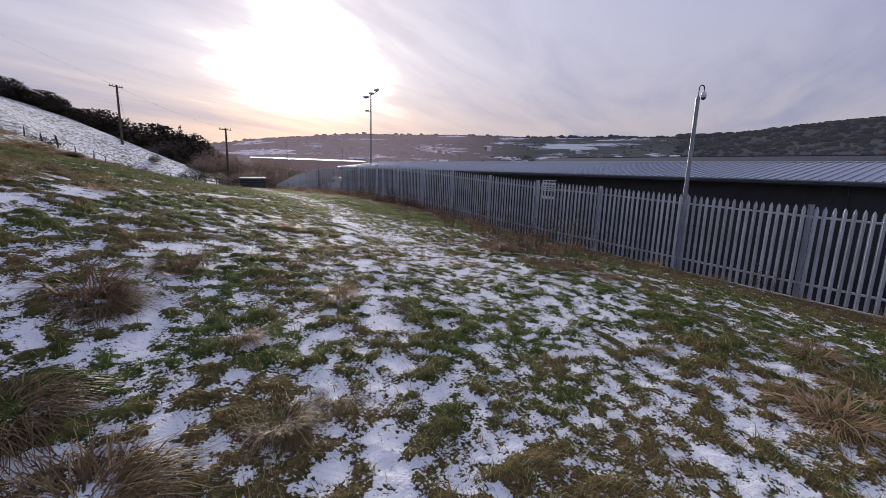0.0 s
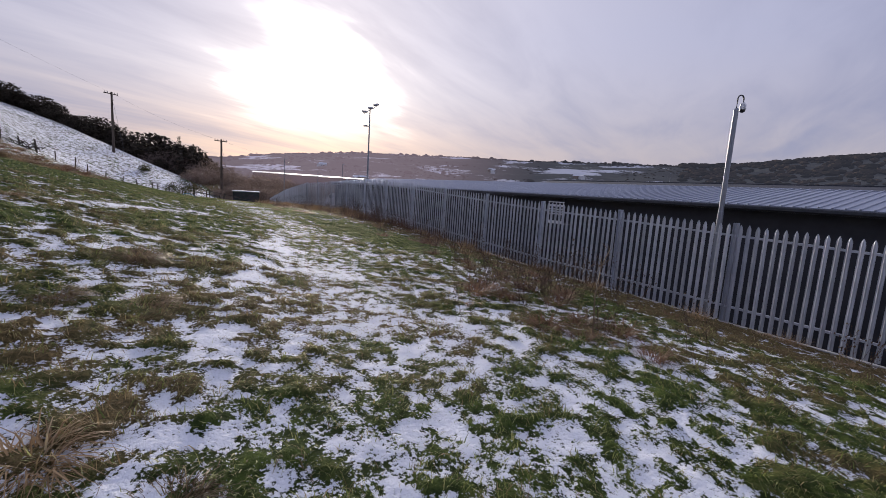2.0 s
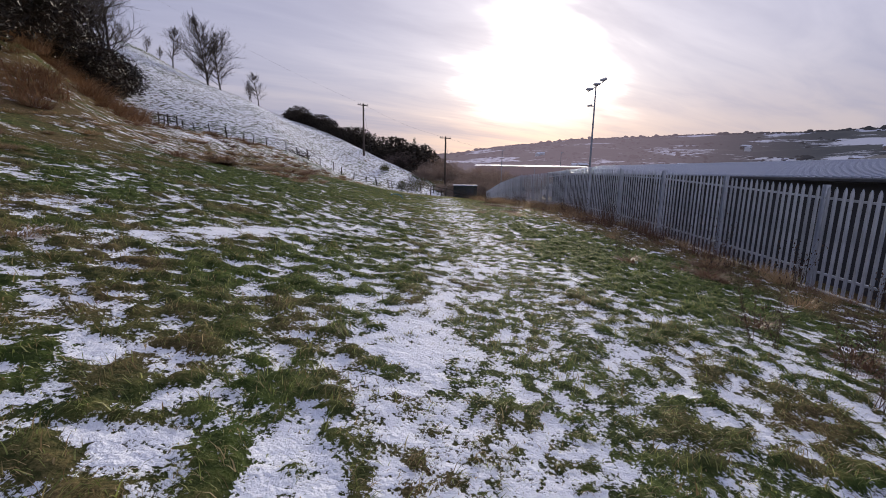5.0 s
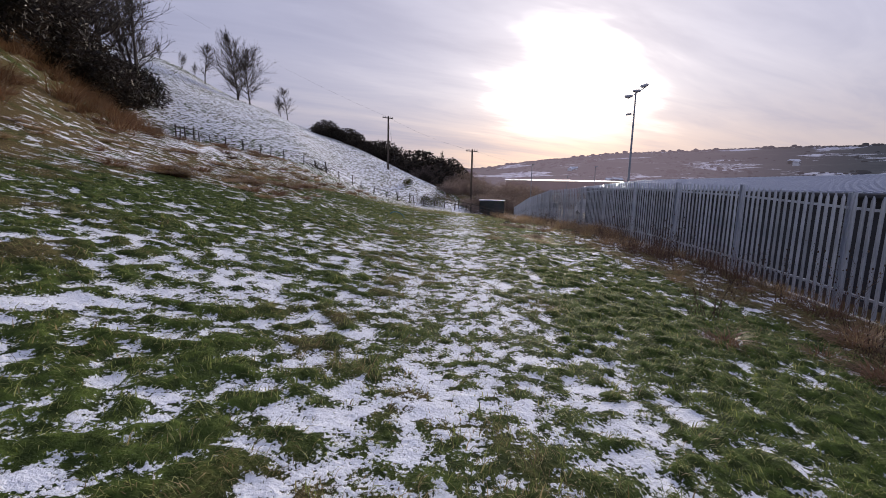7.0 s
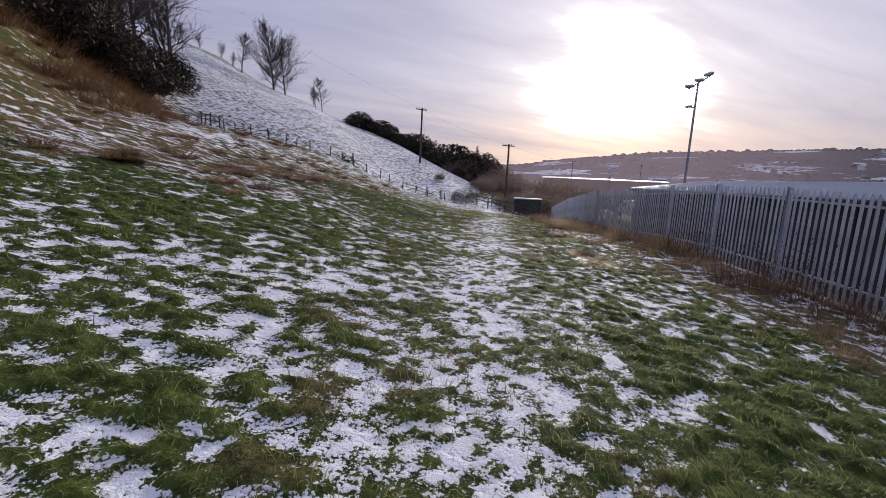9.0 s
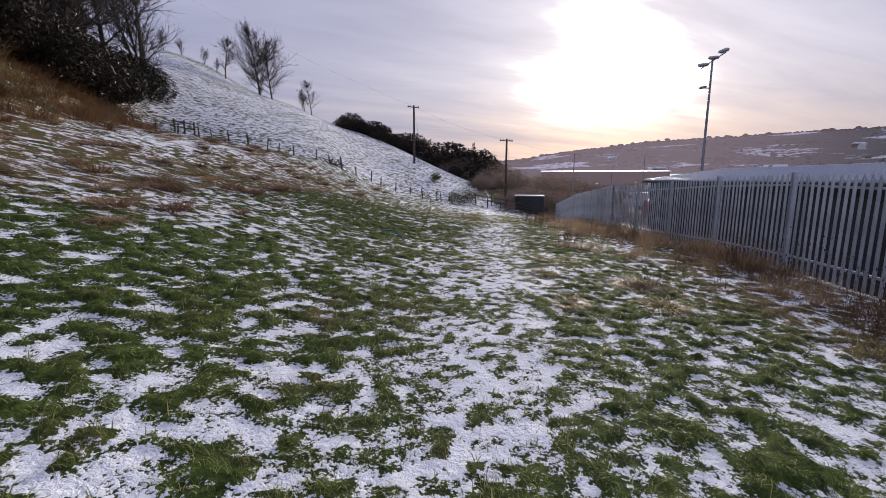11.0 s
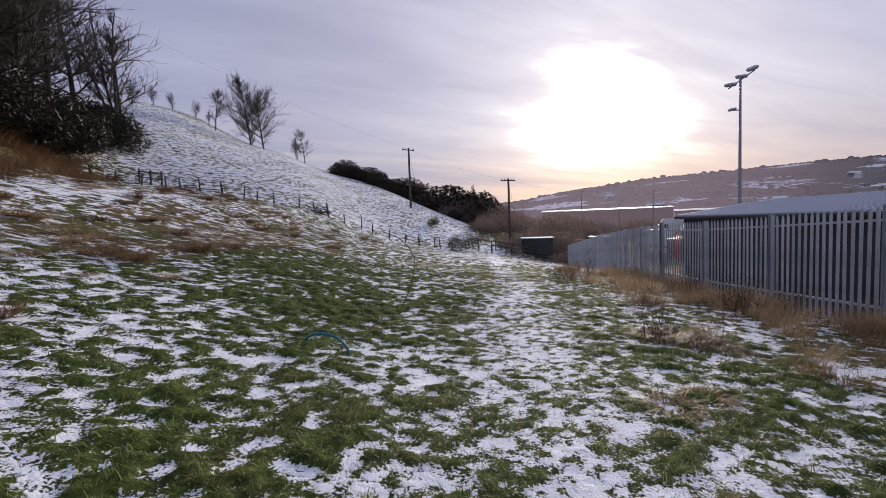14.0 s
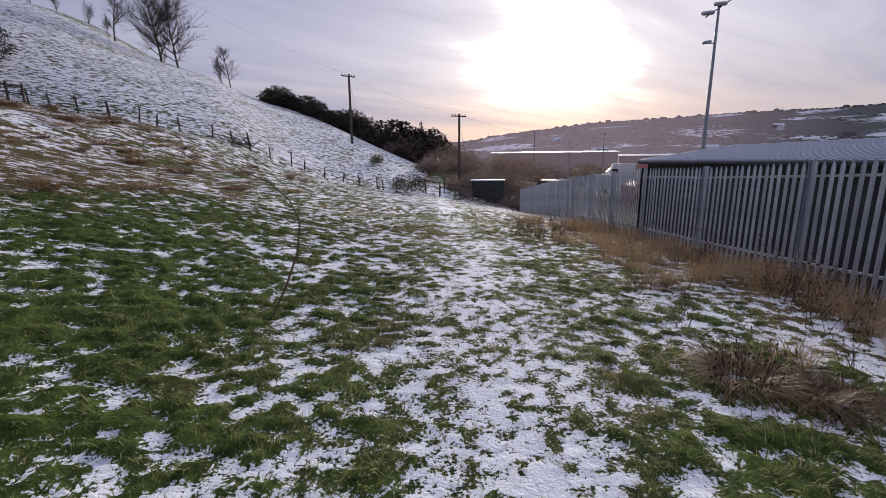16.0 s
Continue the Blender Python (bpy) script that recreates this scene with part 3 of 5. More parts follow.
def house_at(a, r, turn, size=(9, 7, 4.2), roof=M_snowroof, wall=M_brick, lift=0.0, name="house", label="small far house with a snow-covered roof", pitch=0.34):
    z = max(float(far_height(np.array([a]), np.array([r]))[0]), float(land([r * math.sin(radians(a))], [r * math.cos(radians(a))])[0]) - 6) + lift
    h = thing(name, pose(r * math.sin(radians(a)), r * math.cos(radians(a)), z, 0, 0, turn), label, "house", "far houses")
    lx, ly, lz = size
    part("wall", box(bmesh.new(), (lx, ly, lz + 2), pose(0, 0, lz / 2 - 1)), wall, h)
    bm = bmesh.new()
    e = 0.5
    top = ly * pitch
    p = [(-lx / 2 - e, -ly / 2 - e, lz), (lx / 2 + e, -ly / 2 - e, lz), (lx / 2 + e, ly / 2 + e, lz), (-lx / 2 - e, ly / 2 + e, lz), (-lx / 2 - e, 0, lz + top), (lx / 2 + e, 0, lz + top)]
    vs = [bm.verts.new(q) for q in p]
    for f in ((0, 1, 5, 4), (2, 3, 4, 5), (0, 4, 3), (1, 2, 5), (0, 3, 2, 1)):
        bm.faces.new([vs[k] for k in f])
    part("roof", bm, roof, h)
    for k in (-0.28, 0.28):
        part("window", box(bmesh.new(), (1.3, 0.1, 1.2), pose(k * lx, -ly / 2 - 0.03, lz * 0.55)), M_pane, h)
    return h


rng = random.Random(11)
for k in range(28):
    a = rng.uniform(14, 108)
    r = rng.uniform(400, 680)
    house_at(a, r, rng.uniform(0, 180), (rng.uniform(7, 12), 6, rng.uniform(2.6, 3.6)), wall=M_brick if k % 3 else M_white)
for a, r, turn, lx in ((61.5, 300, -55, 30), (66.0, 310, -60, 44), (79, 330, -70, 26)):
    house_at(a, r, turn, (lx, 14, 5.0), M_verge, M_brick, 3.0, "warehouse", "long low far warehouse with a pale roof", 0.12)
house_at(15.0, 205, -14, (50, 14, 13.0), M_snowroof, M_scrubwall, 1.6, "warehouse", "long dark warehouse with a snow-covered roof", 0.05)
house_at(26.0, 215, -24, (26, 14, 11.5), M_snowroof, M_scrubwall, 1.6, "warehouse", "long dark warehouse with a snow-covered roof", 0.05)


# ---- palisade fence ----
def pale_mesh():
    """One corrugated steel pale with a triple-pointed head, 2.1 m high, standing at its foot."""
    section = [(-0.041, 0.0), (-0.026, 0.0), (-0.012, 0.014), (0.012, 0.014), (0.026, 0.0), (0.041, 0.0)]
    bm = bmesh.new()
    levels = [(0.0, 1.0), (2.0, 1.0), (2.045, 0.78), (2.10, 0.16)]
    rows = []
    for z, s in levels:
        rows.append([bm.verts.new((-y - 0.004 + off, x * s, z)) for off in (0.0, 0.004) for x, y in (section if off == 0.0 else section[::-1])])
    for a, b in zip(rows, rows[1:]):
        n = len(a)
        for k in range(n):
            bm.faces.new((a[k], a[(k + 1) % n], b[(k + 1) % n], b[k]))
    bm.faces.new(rows[-1])
    me = bpy.data.meshes.new("pale")
    bmesh.ops.recalc_face_normals(bm, faces=bm.faces)
    bm.to_mesh(me)
    bm.free()
    me.materials.append(M_steel)
    return me


def post_mesh():
    """A rolled steel joist, 2.2 m, between the bays."""
    bm = bmesh.new()
    for y in (-0.042, 0.042):
        box(bm, (0.10, 0.008, 2.16), pose(0.03, y, 1.03))
    box(bm, (0.008, 0.076, 2.16), pose(0.03, 0, 1.03))
    me = bpy.data.meshes.new("post")
    bm.to_mesh(me)
    bm.free()
    me.materials.append(M_steel)
    return me


PALE, POST = pale_mesh(), post_mesh()


def fence_run(stations, label):
    """A palisade fence through the stations (x, y, top): posts, two rails a bay, pales."""
    x0, y0, t0 = stations[0]
    fence = thing("palisade_fence", pose(0, 0, 0), label, "fence")
    wob = random.Random(3)
    for i, (x, y, top) in enumerate(stations):
        shared("post", POST, pose(x + 0.02, y, top - 2.08, 0, 0, 0), fence)
        if i + 1 == len(stations):
            break
        xb, yb, tb = stations[i + 1]
        run = math.hypot(xb - x, yb - y)
        yaw = math.degrees(math.atan2(-(xb - x), yb - y))
        tilt = math.degrees(math.atan2(tb - top, run))
        mid = Vector(((x + xb) / 2, (y + yb) / 2, (top + tb) / 2))
        for dz in (-0.24, -1.78):
            bm = bmesh.new()
            box(bm, (0.006, run - 0.02, 0.045), pose(0.012, 0, 0))
            box(bm, (0.045, run - 0.02, 0.006), pose(0.034, 0, 0.02))
            r = part("rail", bm, M_steel, fence)
            r.matrix_basis = pose(mid.x, mid.y, mid.z + dz, tilt, 0, yaw)
        count = 17
        for k in range(count):
            f = (k + 0.75) / (count + 0.5)
            m = pose(x + (xb - x) * f, y + (yb - y) * f, top + (tb - top) * f - 2.1 + wob.uniform(-0.008, 0.008), wob.uniform(-0.3, 0.3), wob.uniform(-0.3, 0.3), yaw)
            shared("pale", PALE, m, fence)
    return fence


B = 2.75
main = [(0.0, B * i, float(fence_top(B * i))) for i in range(-5, 12)]
fence_run(main, "tall galvanised steel palisade fence with pointed pales along the field edge")
bend = [(float(fence_x(y)), y, float(fence_top(y))) for y in np.linspace(30.25, 56.5, 11)]
corner = bend[-1]
bend += [(corner[0] + 2.7 * k, corner[1] + 0.5 * k, corner[2] - 0.03 * k) for k in (1, 2, 3)]
fence_run(bend, "galvanised palisade fence running downhill to a far corner")


def kerb_run():
    """The concrete edging under the fence."""
    bm = bmesh.new()
    for i in range(len(main) - 1):
        (x, y, t), (xb, yb, tb) = main[i], main[i + 1]
        tilt = math.degrees(math.atan2(tb - t, yb - y))
        box(bm, (0.10, 2.74, 0.30), pose(0.0, (y + yb) / 2, (t + tb) / 2 - 2.1 - 0.17, tilt, 0, 0), 0.012)
    for i in range(10):
        (x, y, t), (xb, yb, tb) = bend[i], bend[i + 1]
        run = math.hypot(xb - x, yb - y)
        box(bm, (0.10, run, 0.30), pose((x + xb) / 2, (y + yb) / 2, (t + tb) / 2 - 2.1 - 0.17, math.degrees(math.atan2(tb - t, run)), 0, math.degrees(math.atan2(x - xb, yb - y))), 0.012)
    tagged(part("trim", bm, M_kerb), "concrete edging strip under the palisade fence", "kerb", kind="structure")


kerb_run()


def cctv_pole():
    c = thing("camera_pole", pose(4.85, 2.33, -1.33), "tall grey steel pole with a hooked arm and dome camera", "pole")
    bm = bmesh.new()
    tube(bm, [(0, 0, -0.35), (0, 0, 3.6), (0, 0, 3.62), (0, 0, 6.78)], [0.085, 0.085, 0.075, 0.07], 12)
    part("mast", bm, M_pole, c, smooth=False)
    part("cap", tube(bmesh.new(), [(0, 0, 6.78), (0, 0, 6.82)], [0.07, 0.05], 12), M_pole, c)
    arc = [(0, 0, 6.80), (0, 0.0, 7.04)] + [(0.0, 0.0 + 0.11 - 0.11 * math.cos(q), 7.10 + 0.13 * math.sin(q)) for q in np.linspace(0.1, math.pi, 9)] + [(0, 0.22, 7.00)]
    arc = [(p[1] * 0.9, -p[1] * 0.42, p[2]) for p in arc]
    part("hook_arm", tube(bmesh.new(), arc, [0.02] * len(arc), 8), M_black, c, "dark curved steel arm")
    e = arc[-1]
    part("dome_housing", tube(bmesh.new(), [(e[0], e[1], 7.02), (e[0], e[1], 6.96), (e[0], e[1], 6.86), (e[0], e[1], 6.80)], [0.03, 0.085, 0.095, 0.09], 14), M_white, c, "white dome camera housing")
    bm = bmesh.new()
    bmesh.ops.create_uvsphere(bm, u_segments=14, v_segments=8, radius=0.082, matrix=pose(e[0], e[1], 6.79))
    part("dome", bm, M_pane, c, "smoked plastic dome", True)
    return c


cctv_pole()


# ---- shed ----
def shed():
    s = thing("shed", pose(6.0, 0, 0), "long low dark shed with a grey ribbed metal roof", "building")
    y0, y1, eave, half, rise = -24.0, 41.4, 2.49, 5.7, 0.80
    part("wall", box(bmesh.new(), (0.2, y1 - y0 - 0.3, 4.6), pose(0.55, (y0 + y1) / 2, eave - 2.42)), M_dark, s)
    part("wall", box(bmesh.new(), (0.2, y1 - y0 - 0.3, 4.6), pose(2 * half - 0.55, (y0 + y1) / 2, eave - 2.42)), M_dark, s)
    for y in (y0 + 0.2, y1 - 0.2):
        bm = bmesh.new()
        vs = [bm.verts.new(p) for yy in (y - 0.08, y + 0.08) for p in ((0.45, yy, -2.2), (2 * half - 0.45, yy, -2.2), (2 * half - 0.45, yy, eave + 0.0), (half, yy, eave + rise - 0.1), (0.45, yy, eave + 0.0))]
        bm.faces.new(vs[:5])
        bm.faces.new(vs[5:][::-1])
        for k in range(5):
            bm.faces.new((vs[k], vs[(k + 1) % 5], vs[5 + (k + 1) % 5], vs[5 + k]))
        part("gable", bm, M_dark, s)
    run, tilt = math.hypot(half, rise), math.degrees(math.atan2(rise, half))
    for side in (0, 1):
        roof = part("roof", box(bmesh.new(), (run, y1 - y0, 0.05), pose(run / 2, 0, 0)), M_roof, s)
        roof.matrix_basis = pose(0 if side == 0 else 2 * half, (y0 + y1) / 2, eave + 0.05, 0, -tilt, 0 if side == 0 else 180)
        if side:
            continue
        seam = box(bmesh.new(), (run, 0.06, 0.05), pose(run / 2, 0, 0.045), 0.012)
        first = part("seam", seam, M_roof, roof)
        first.matrix_basis = pose(0, -(y1 - y0) / 2 + 0.05, 0)
        for k in range(1, 217):
            shared("seam", first.data, pose(0, -(y1 - y0) / 2 + 0.05 + 0.302 * k, 0), roof)
    part("ridge_cap", box(bmesh.new(), (0.36, y1 - y0, 0.06), pose(half, (y0 + y1) / 2, eave + rise + 0.07), 0.02), M_roof, s)
    bm = box(bmesh.new(), (0.16, y1 - y0, 0.14), pose(-0.05, (y0 + y1) / 2, eave - 0.02), 0.03)
    part("gutter", bm, M_gutter, s, "dark gutter along the eave")
    part("soffit", box(bmesh.new(), (0.45, y1 - y0 - 0.1, 0.03), pose(0.25, (y0 + y1) / 2, eave - 0.10)), M_gutter, s)
    for x, t, w in ((0.0, -tilt, 0), (2 * half, -tilt, 180)):
        v = part("verge", box(bmesh.new(), (run, 0.12, 0.13), pose(run / 2, 0, 0.02), 0.01), M_verge, s, "pale verge flashing at the gable")
        v.matrix_basis = pose(x, y1 + 0.03, eave + 0.05, 0, t, w)
    for y in (-14, -2, 10, 22, 34):
        part("downpipe", tube(bmesh.new(), [(0.40, y, eave - 0.1), (0.40, y, -2)], [0.045, 0.045], 8), M_gutter, s)
    return s


shed()


def back_shed():
    b = thing("shed", pose(20.5, 0, 0), "long dark shed behind the first with a dark sheet roof", "building")
    y0, y1, eave, half, rise = -46.0, 28.0, 3.3, 5.5, 0.95
    for x in (0.3, 2 * half - 0.3):
        part("wall", box(bmesh.new(), (0.2, y1 - y0 - 0.4, 5.4), pose(x, (y0 + y1) / 2, eave - 2.7)), M_dark, b)
    for y in (y0 + 0.2, y1 - 0.2):
        bm = bmesh.new()
        vs = [bm.verts.new(p) for yy in (y - 0.08, y + 0.08) for p in ((0.2, yy, -2.1), (2 * half - 0.2, yy, -2.1), (2 * half - 0.2, yy, eave), (half, yy, eave + rise - 0.05), (0.2, yy, eave))]
        bm.faces.new(vs[:5])
        bm.faces.new(vs[5:][::-1])
        for k in range(5):
            bm.faces.new((vs[k], vs[(k + 1) % 5], vs[5 + (k + 1) % 5], vs[5 + k]))
        part("gable", bm, M_dark, b)
    run, tilt = math.hypot(half, rise), math.degrees(math.atan2(rise, half))
    for x, turn in ((0, 0), (2 * half, 180)):
        roof = part("roof", box(bmesh.new(), (run, y1 - y0, 0.06), pose(run / 2, 0, 0)), M_slate, b)
        roof.matrix_basis = pose(x, (y0 + y1) / 2, eave + 0.05, 0, -tilt, turn)
    part("ridge_cap", box(bmesh.new(), (0.4, y1 - y0, 0.08), pose(half, (y0 + y1) / 2, eave + rise + 0.07), 0.02), M_slate, b)


back_shed()


# ---- floodlight mast and poles ----
def floodlight_mast():
    m = thing("floodlight_mast", pose(11.1, 43.4, -1.0), "tall slender steel mast with angled floodlights", "mast")
    part("mast", tube(bmesh.new(), [(0, 0, 0), (0, 0, 6), (0, 0, 12.3)], [0.125, 0.095, 0.065], 10), M_pole, m)
    part("crossbar", box(bmesh.new(), (2.0, 0.07, 0.07), pose(0.08, 0, 12.25, 0, -34, 0)), M_pole, m)
    for x, z, t in ((-0.66, 11.92, -8), (0.05, 12.42, -6), (0.72, 12.90, -22)):
        f = part("floodlight", box(bmesh.new(), (0.66, 0.42, 0.20), pose(0, 0, 0), 0.07), M_lampgrey, m)
        f.matrix_basis = pose(x, -0.05, z, 18, t, 0)
        g = part("lens", box(bmesh.new(), (0.50, 0.30, 0.02), pose(0, 0, -0.105)), M_glass, f)
    part("low_arm", box(bmesh.new(), (0.5, 0.06, 0.06), pose(-0.25, 0, 10.3)), M_pole, m)
    f = part("floodlight", box(bmesh.new(), (0.45, 0.3, 0.16), pose(0, 0, 0), 0.05), M_lampgrey, m)
    f.matrix_basis = pose(-0.5, 0, 10.35, 0, -10, 0)
    return m


floodlight_mast()


def telegraph_pole(x, y, z, h, turn, arms):
    p = thing("telegraph_pole", pose(x, y, z, 0, 0, turn), "weathered wooden telegraph pole with crossarm and insulators", "pole", "telegraph poles")
    part("pole", tube(bmesh.new(), [(0, 0, -0.5), (0, 0, h * 0.5), (0, 0, h)], [0.17, 0.15, 0.12], 10), M_timber, p)
    for k in range(arms):
        zz = h - 0.25 - 0.6 * k
        part("crossarm", box(bmesh.new(), (1.9, 0.1, 0.12), pose(0, 0.14, zz), 0.01), M_timber, p)
        for q in (-0.85, -0.45, 0.45, 0.85):
            part("insulator", tube(bmesh.new(), [(q, 0.14, zz + 0.06), (q, 0.14, zz + 0.12), (q, 0.14, zz + 0.20), (q, 0.14, zz + 0.26)], [0.02, 0.06, 0.05, 0.03], 8), M_ceram, p)
    part("bracket", box(bmesh.new(), (0.06, 0.4, 0.06), pose(0, -0.2, h - 1.1)), M_wire, p)
    part("stay_wire", tube(bmesh.new(), [(0, 0, h - 0.6), (2.2, 1.2, 0.2)], [0.012, 0.012], 5), M_wire, p)
    return p


telegraph_pole(-1.17, 69.0, -0.62, 8.6, 20, 1)
telegraph_pole(-14.3, 74.2, 5.25, 8.0, 35, 1)


def wire(a, b, sag, r=0.0065):
    pts = [Vector(a).lerp(Vector(b), t) - Vector((0, 0, sag * 4 * t * (1 - t))) for t in np.linspace(0, 1, 15)]
    ob = part("overhead_wire", tube(bmesh.new(), pts, [r] * 15, 5), M_wire)
    tagged(ob, "thin sagging overhead wire strung from a telegraph pole", "wire", "overhead wires")


for dx in (0.0,):
    wire((-14.3 + dx, 74.2, 13.1), (-1.17 + dx, 69.0, 7.8), 0.5)
    wire((-14.3 + dx, 74.2, 13.1), (-62 + dx, 66, 37), 1.6)
    wire((-1.17 + dx, 69.0, 7.8), (40 + dx, 110, 5), 1.0)


def lamp_column(x, y, z, h):
    c = thing("lamp_column", pose(x, y, z), "slim grey lamp column behind the fence", "lamp post", "lamp columns")
    part("column", tube(bmesh.new(), [(0, 0, 0), (0, 0, h)], [0.09, 0.05], 8), M_pole, c)
    part("lantern", box(bmesh.new(), (0.5, 0.2, 0.1), pose(0.2, 0, h), 0.03), M_lampgrey, c)
    return c


lamp_column(9.0, 73.0, -1.6, 7.8)
lamp_column(22, 95, -2, 7.0)
lamp_column(26.0, 90.0, -2, 9.0)
lamp_column(170, 92, -6, 22.0)


# ---- trees and shrubs ----
def limb(verts, faces, p, d, length, r, sides, segs, bend, rnd):
    """Adds one tapering, slightly crooked branch; returns points along it with directions."""
    base, path = len(verts), []
    for s in range(segs + 1):
        q = d.to_track_quat("Z", "Y")
        rad = r * (1 - 0.72 * s / segs)
        for k in range(sides):
            a = k * math.tau / sides
            verts.append(tuple(p + q @ Vector((math.cos(a) * rad, math.sin(a) * rad, 0))))
        path.append((p.copy(), d.copy(), rad))
        d = (d + Vector((rnd.uniform(-bend, bend), rnd.uniform(-bend, bend), rnd.uniform(-bend * 0.5, bend)))).normalized()
        p = p + d * (length / segs)
    for s in range(segs):
        for k in range(sides):
            a, b = base + s * sides + k, base + s * sides + (k + 1) % sides
            faces.append((a, b, b + sides, a + sides))
    return path


def bare_tree_mesh(h, seed, stems=1, spread=0.75, upright=0.5, counts=(26, 8, 6), thin=0.7):
    rnd = random.Random(seed)
    verts, faces, tv, tf = [], [], [], []
    for st in range(stems):
        lean = 0.05 if stems == 1 else 0.16
        d0 = Vector((rnd.uniform(-lean, lean), rnd.uniform(-lean, lean), 1)).normalized()
        trunk = limb(verts, faces, Vector((rnd.uniform(-.3, .3) * (stems - 1), rnd.uniform(-.3, .3) * (stems - 1), -0.4)), d0, h * rnd.uniform(0.85, 0.97), h * 0.016 * thin, 7, 9, 0.07, rnd)
        for i in range(counts[0]):
            f = rnd.uniform(0.2, 1.0)
            p, d, r = trunk[min(9, int(f * 9))]
            a = rnd.uniform(0, math.tau)
            rise = upright * (0.55 + 0.75 * f)
            out = (Vector((math.cos(a), math.sin(a), 0)) * (1 - rise * rnd.uniform(.75, 1.05)) + d * rise).normalized()
            l1 = h * spread * 0.52 * rnd.uniform(0.8, 1.15) * min(1, (f - 0.05) / 0.3) * (1.12 - f) ** 0.8
            one = limb(verts, faces, p, out, l1, max(r * 0.5, h * 0.003), 5, 5, 0.16, rnd)
            for j in range(counts[1]):
                p2, d2, r2 = one[rnd.randint(1, 5)]
                b = Vector((rnd.gauss(0, 1), rnd.gauss(0, 1), rnd.gauss(0.35, 0.8))).normalized()
                two = limb(verts, faces, p2, (d2 + b * 0.75).normalized(), l1 * rnd.uniform(0.35, 0.6), max(r2 * 0.5, h * 0.0022), 3, 3, 0.22, rnd)
                for k in range(counts[2]):
                    p3, d3, r3 = two[rnd.randint(1, 3)]
                    c = Vector((rnd.gauss(0, 1), rnd.gauss(0, 1), rnd.gauss(0.4, 0.8))).normalized()
                    limb(tv, tf, p3, (d3 + c * 0.8).normalized(), l1 * rnd.uniform(0.16, 0.34), h * 0.0011, 3, 2, 0.25, rnd)
    out = []
    for name, v, f in (("trunk", verts, faces), ("crown", tv, tf)):
        me = bpy.data.meshes.new(name)
        me.from_pydata(v, [], f)
        me.materials.append(M_bark)
        out.append(me)
    return out


def plant_tree(meshes, x, y, scale, turn, label, group="bare trees", dz=0.0):
    t = thing("tree", Matrix.Translation(at(x, y, dz)) @ pose(0, 0, 0, 0, 0, turn) @ Matrix.Diagonal((scale, scale, scale, 1)), label, "tree", group)
    for me in meshes:
        shared(me.name.split(".")[0], me, Matrix(), t)
    return t


def leaf_mesh(name, blobs, count, size, mat, seed, slim=0.45):
    """A leafy mass: small leaves over and inside overlapping rounded lobes (x, y, z, rx, ry, rz)."""
    rng = np.random.default_rng(seed)
    w = np.array([b[3] * b[4] + b[4] * b[5] + b[3] * b[5] for b in blobs], float)
    pick = rng.choice(len(blobs), count, p=w / w.sum())
    bl = np.array(blobs, float)[pick]
    d = rng.normal(size=(count, 3))
    d /= np.linalg.norm(d, axis=1)[:, None]
    rad = (rng.random(count) ** 0.35 * 1.0 + rng.normal(0, 0.07, count))[:, None]
    c = bl[:, :3] + d * bl[:, 3:] * rad
    c[:, 2] = np.maximum(c[:, 2], 0.02)
    u = rng.normal(size=(count, 3))
    u /= np.linalg.norm(u, axis=1)[:, None]
    v = np.cross(u, rng.normal(size=(count, 3)))
    v /= np.linalg.norm(v, axis=1)[:, None]
    s = size * rng.uniform(0.5, 1.4, count)[:, None]
    quad = np.stack([c - u * s, c + v * s * slim, c + u * s, c - v * s * slim], 1).reshape(-1, 3)
    n = np.arange(count) * 4
    faces = np.stack([n, n + 1, n + 2, n + 3], 1)
    me = bpy.data.meshes.new(name)
    me.from_pydata(quad.tolist(), [], faces.tolist())
    me.materials.append(mat)
    return me


def shrub(name, me, x, y, m_scale, turn, label, category, group, dz=-0.1, stem=0.0):
    sx = m_scale if isinstance(m_scale, tuple) else (m_scale,) * 3
    t = thing(name, Matrix.Translation(at(x, y, dz)) @ pose(0, 0, 0, 0, 0, turn) @ Matrix.Diagonal((*sx, 1)), label, category, group)
    shared("crown", me, Matrix(), t)
    if stem:
        part("trunk", tube(bmesh.new(), [(0, 0, -0.3), (0, 0, stem)], [0.12, 0.06], 6), M_bark, t)
    return t


oak_a, oak_b = bare_tree_mesh(10, 1, 1, 0.92, 0.60, (44, 9, 7), 0.85), bare_tree_mesh(10, 2, 1, 0.95, 0.56, (42, 9, 7), 0.85)
ash_a, ash_b = bare_tree_mesh(10, 3, 3, 0.62, 0.62, (17, 8, 5)), bare_tree_mesh(10, 4, 1, 0.62, 0.50, (34, 8, 5), 0.8)
young = bare_tree_mesh(10, 6, 1, 0.75, 0.54, (30, 8, 5), 0.8)

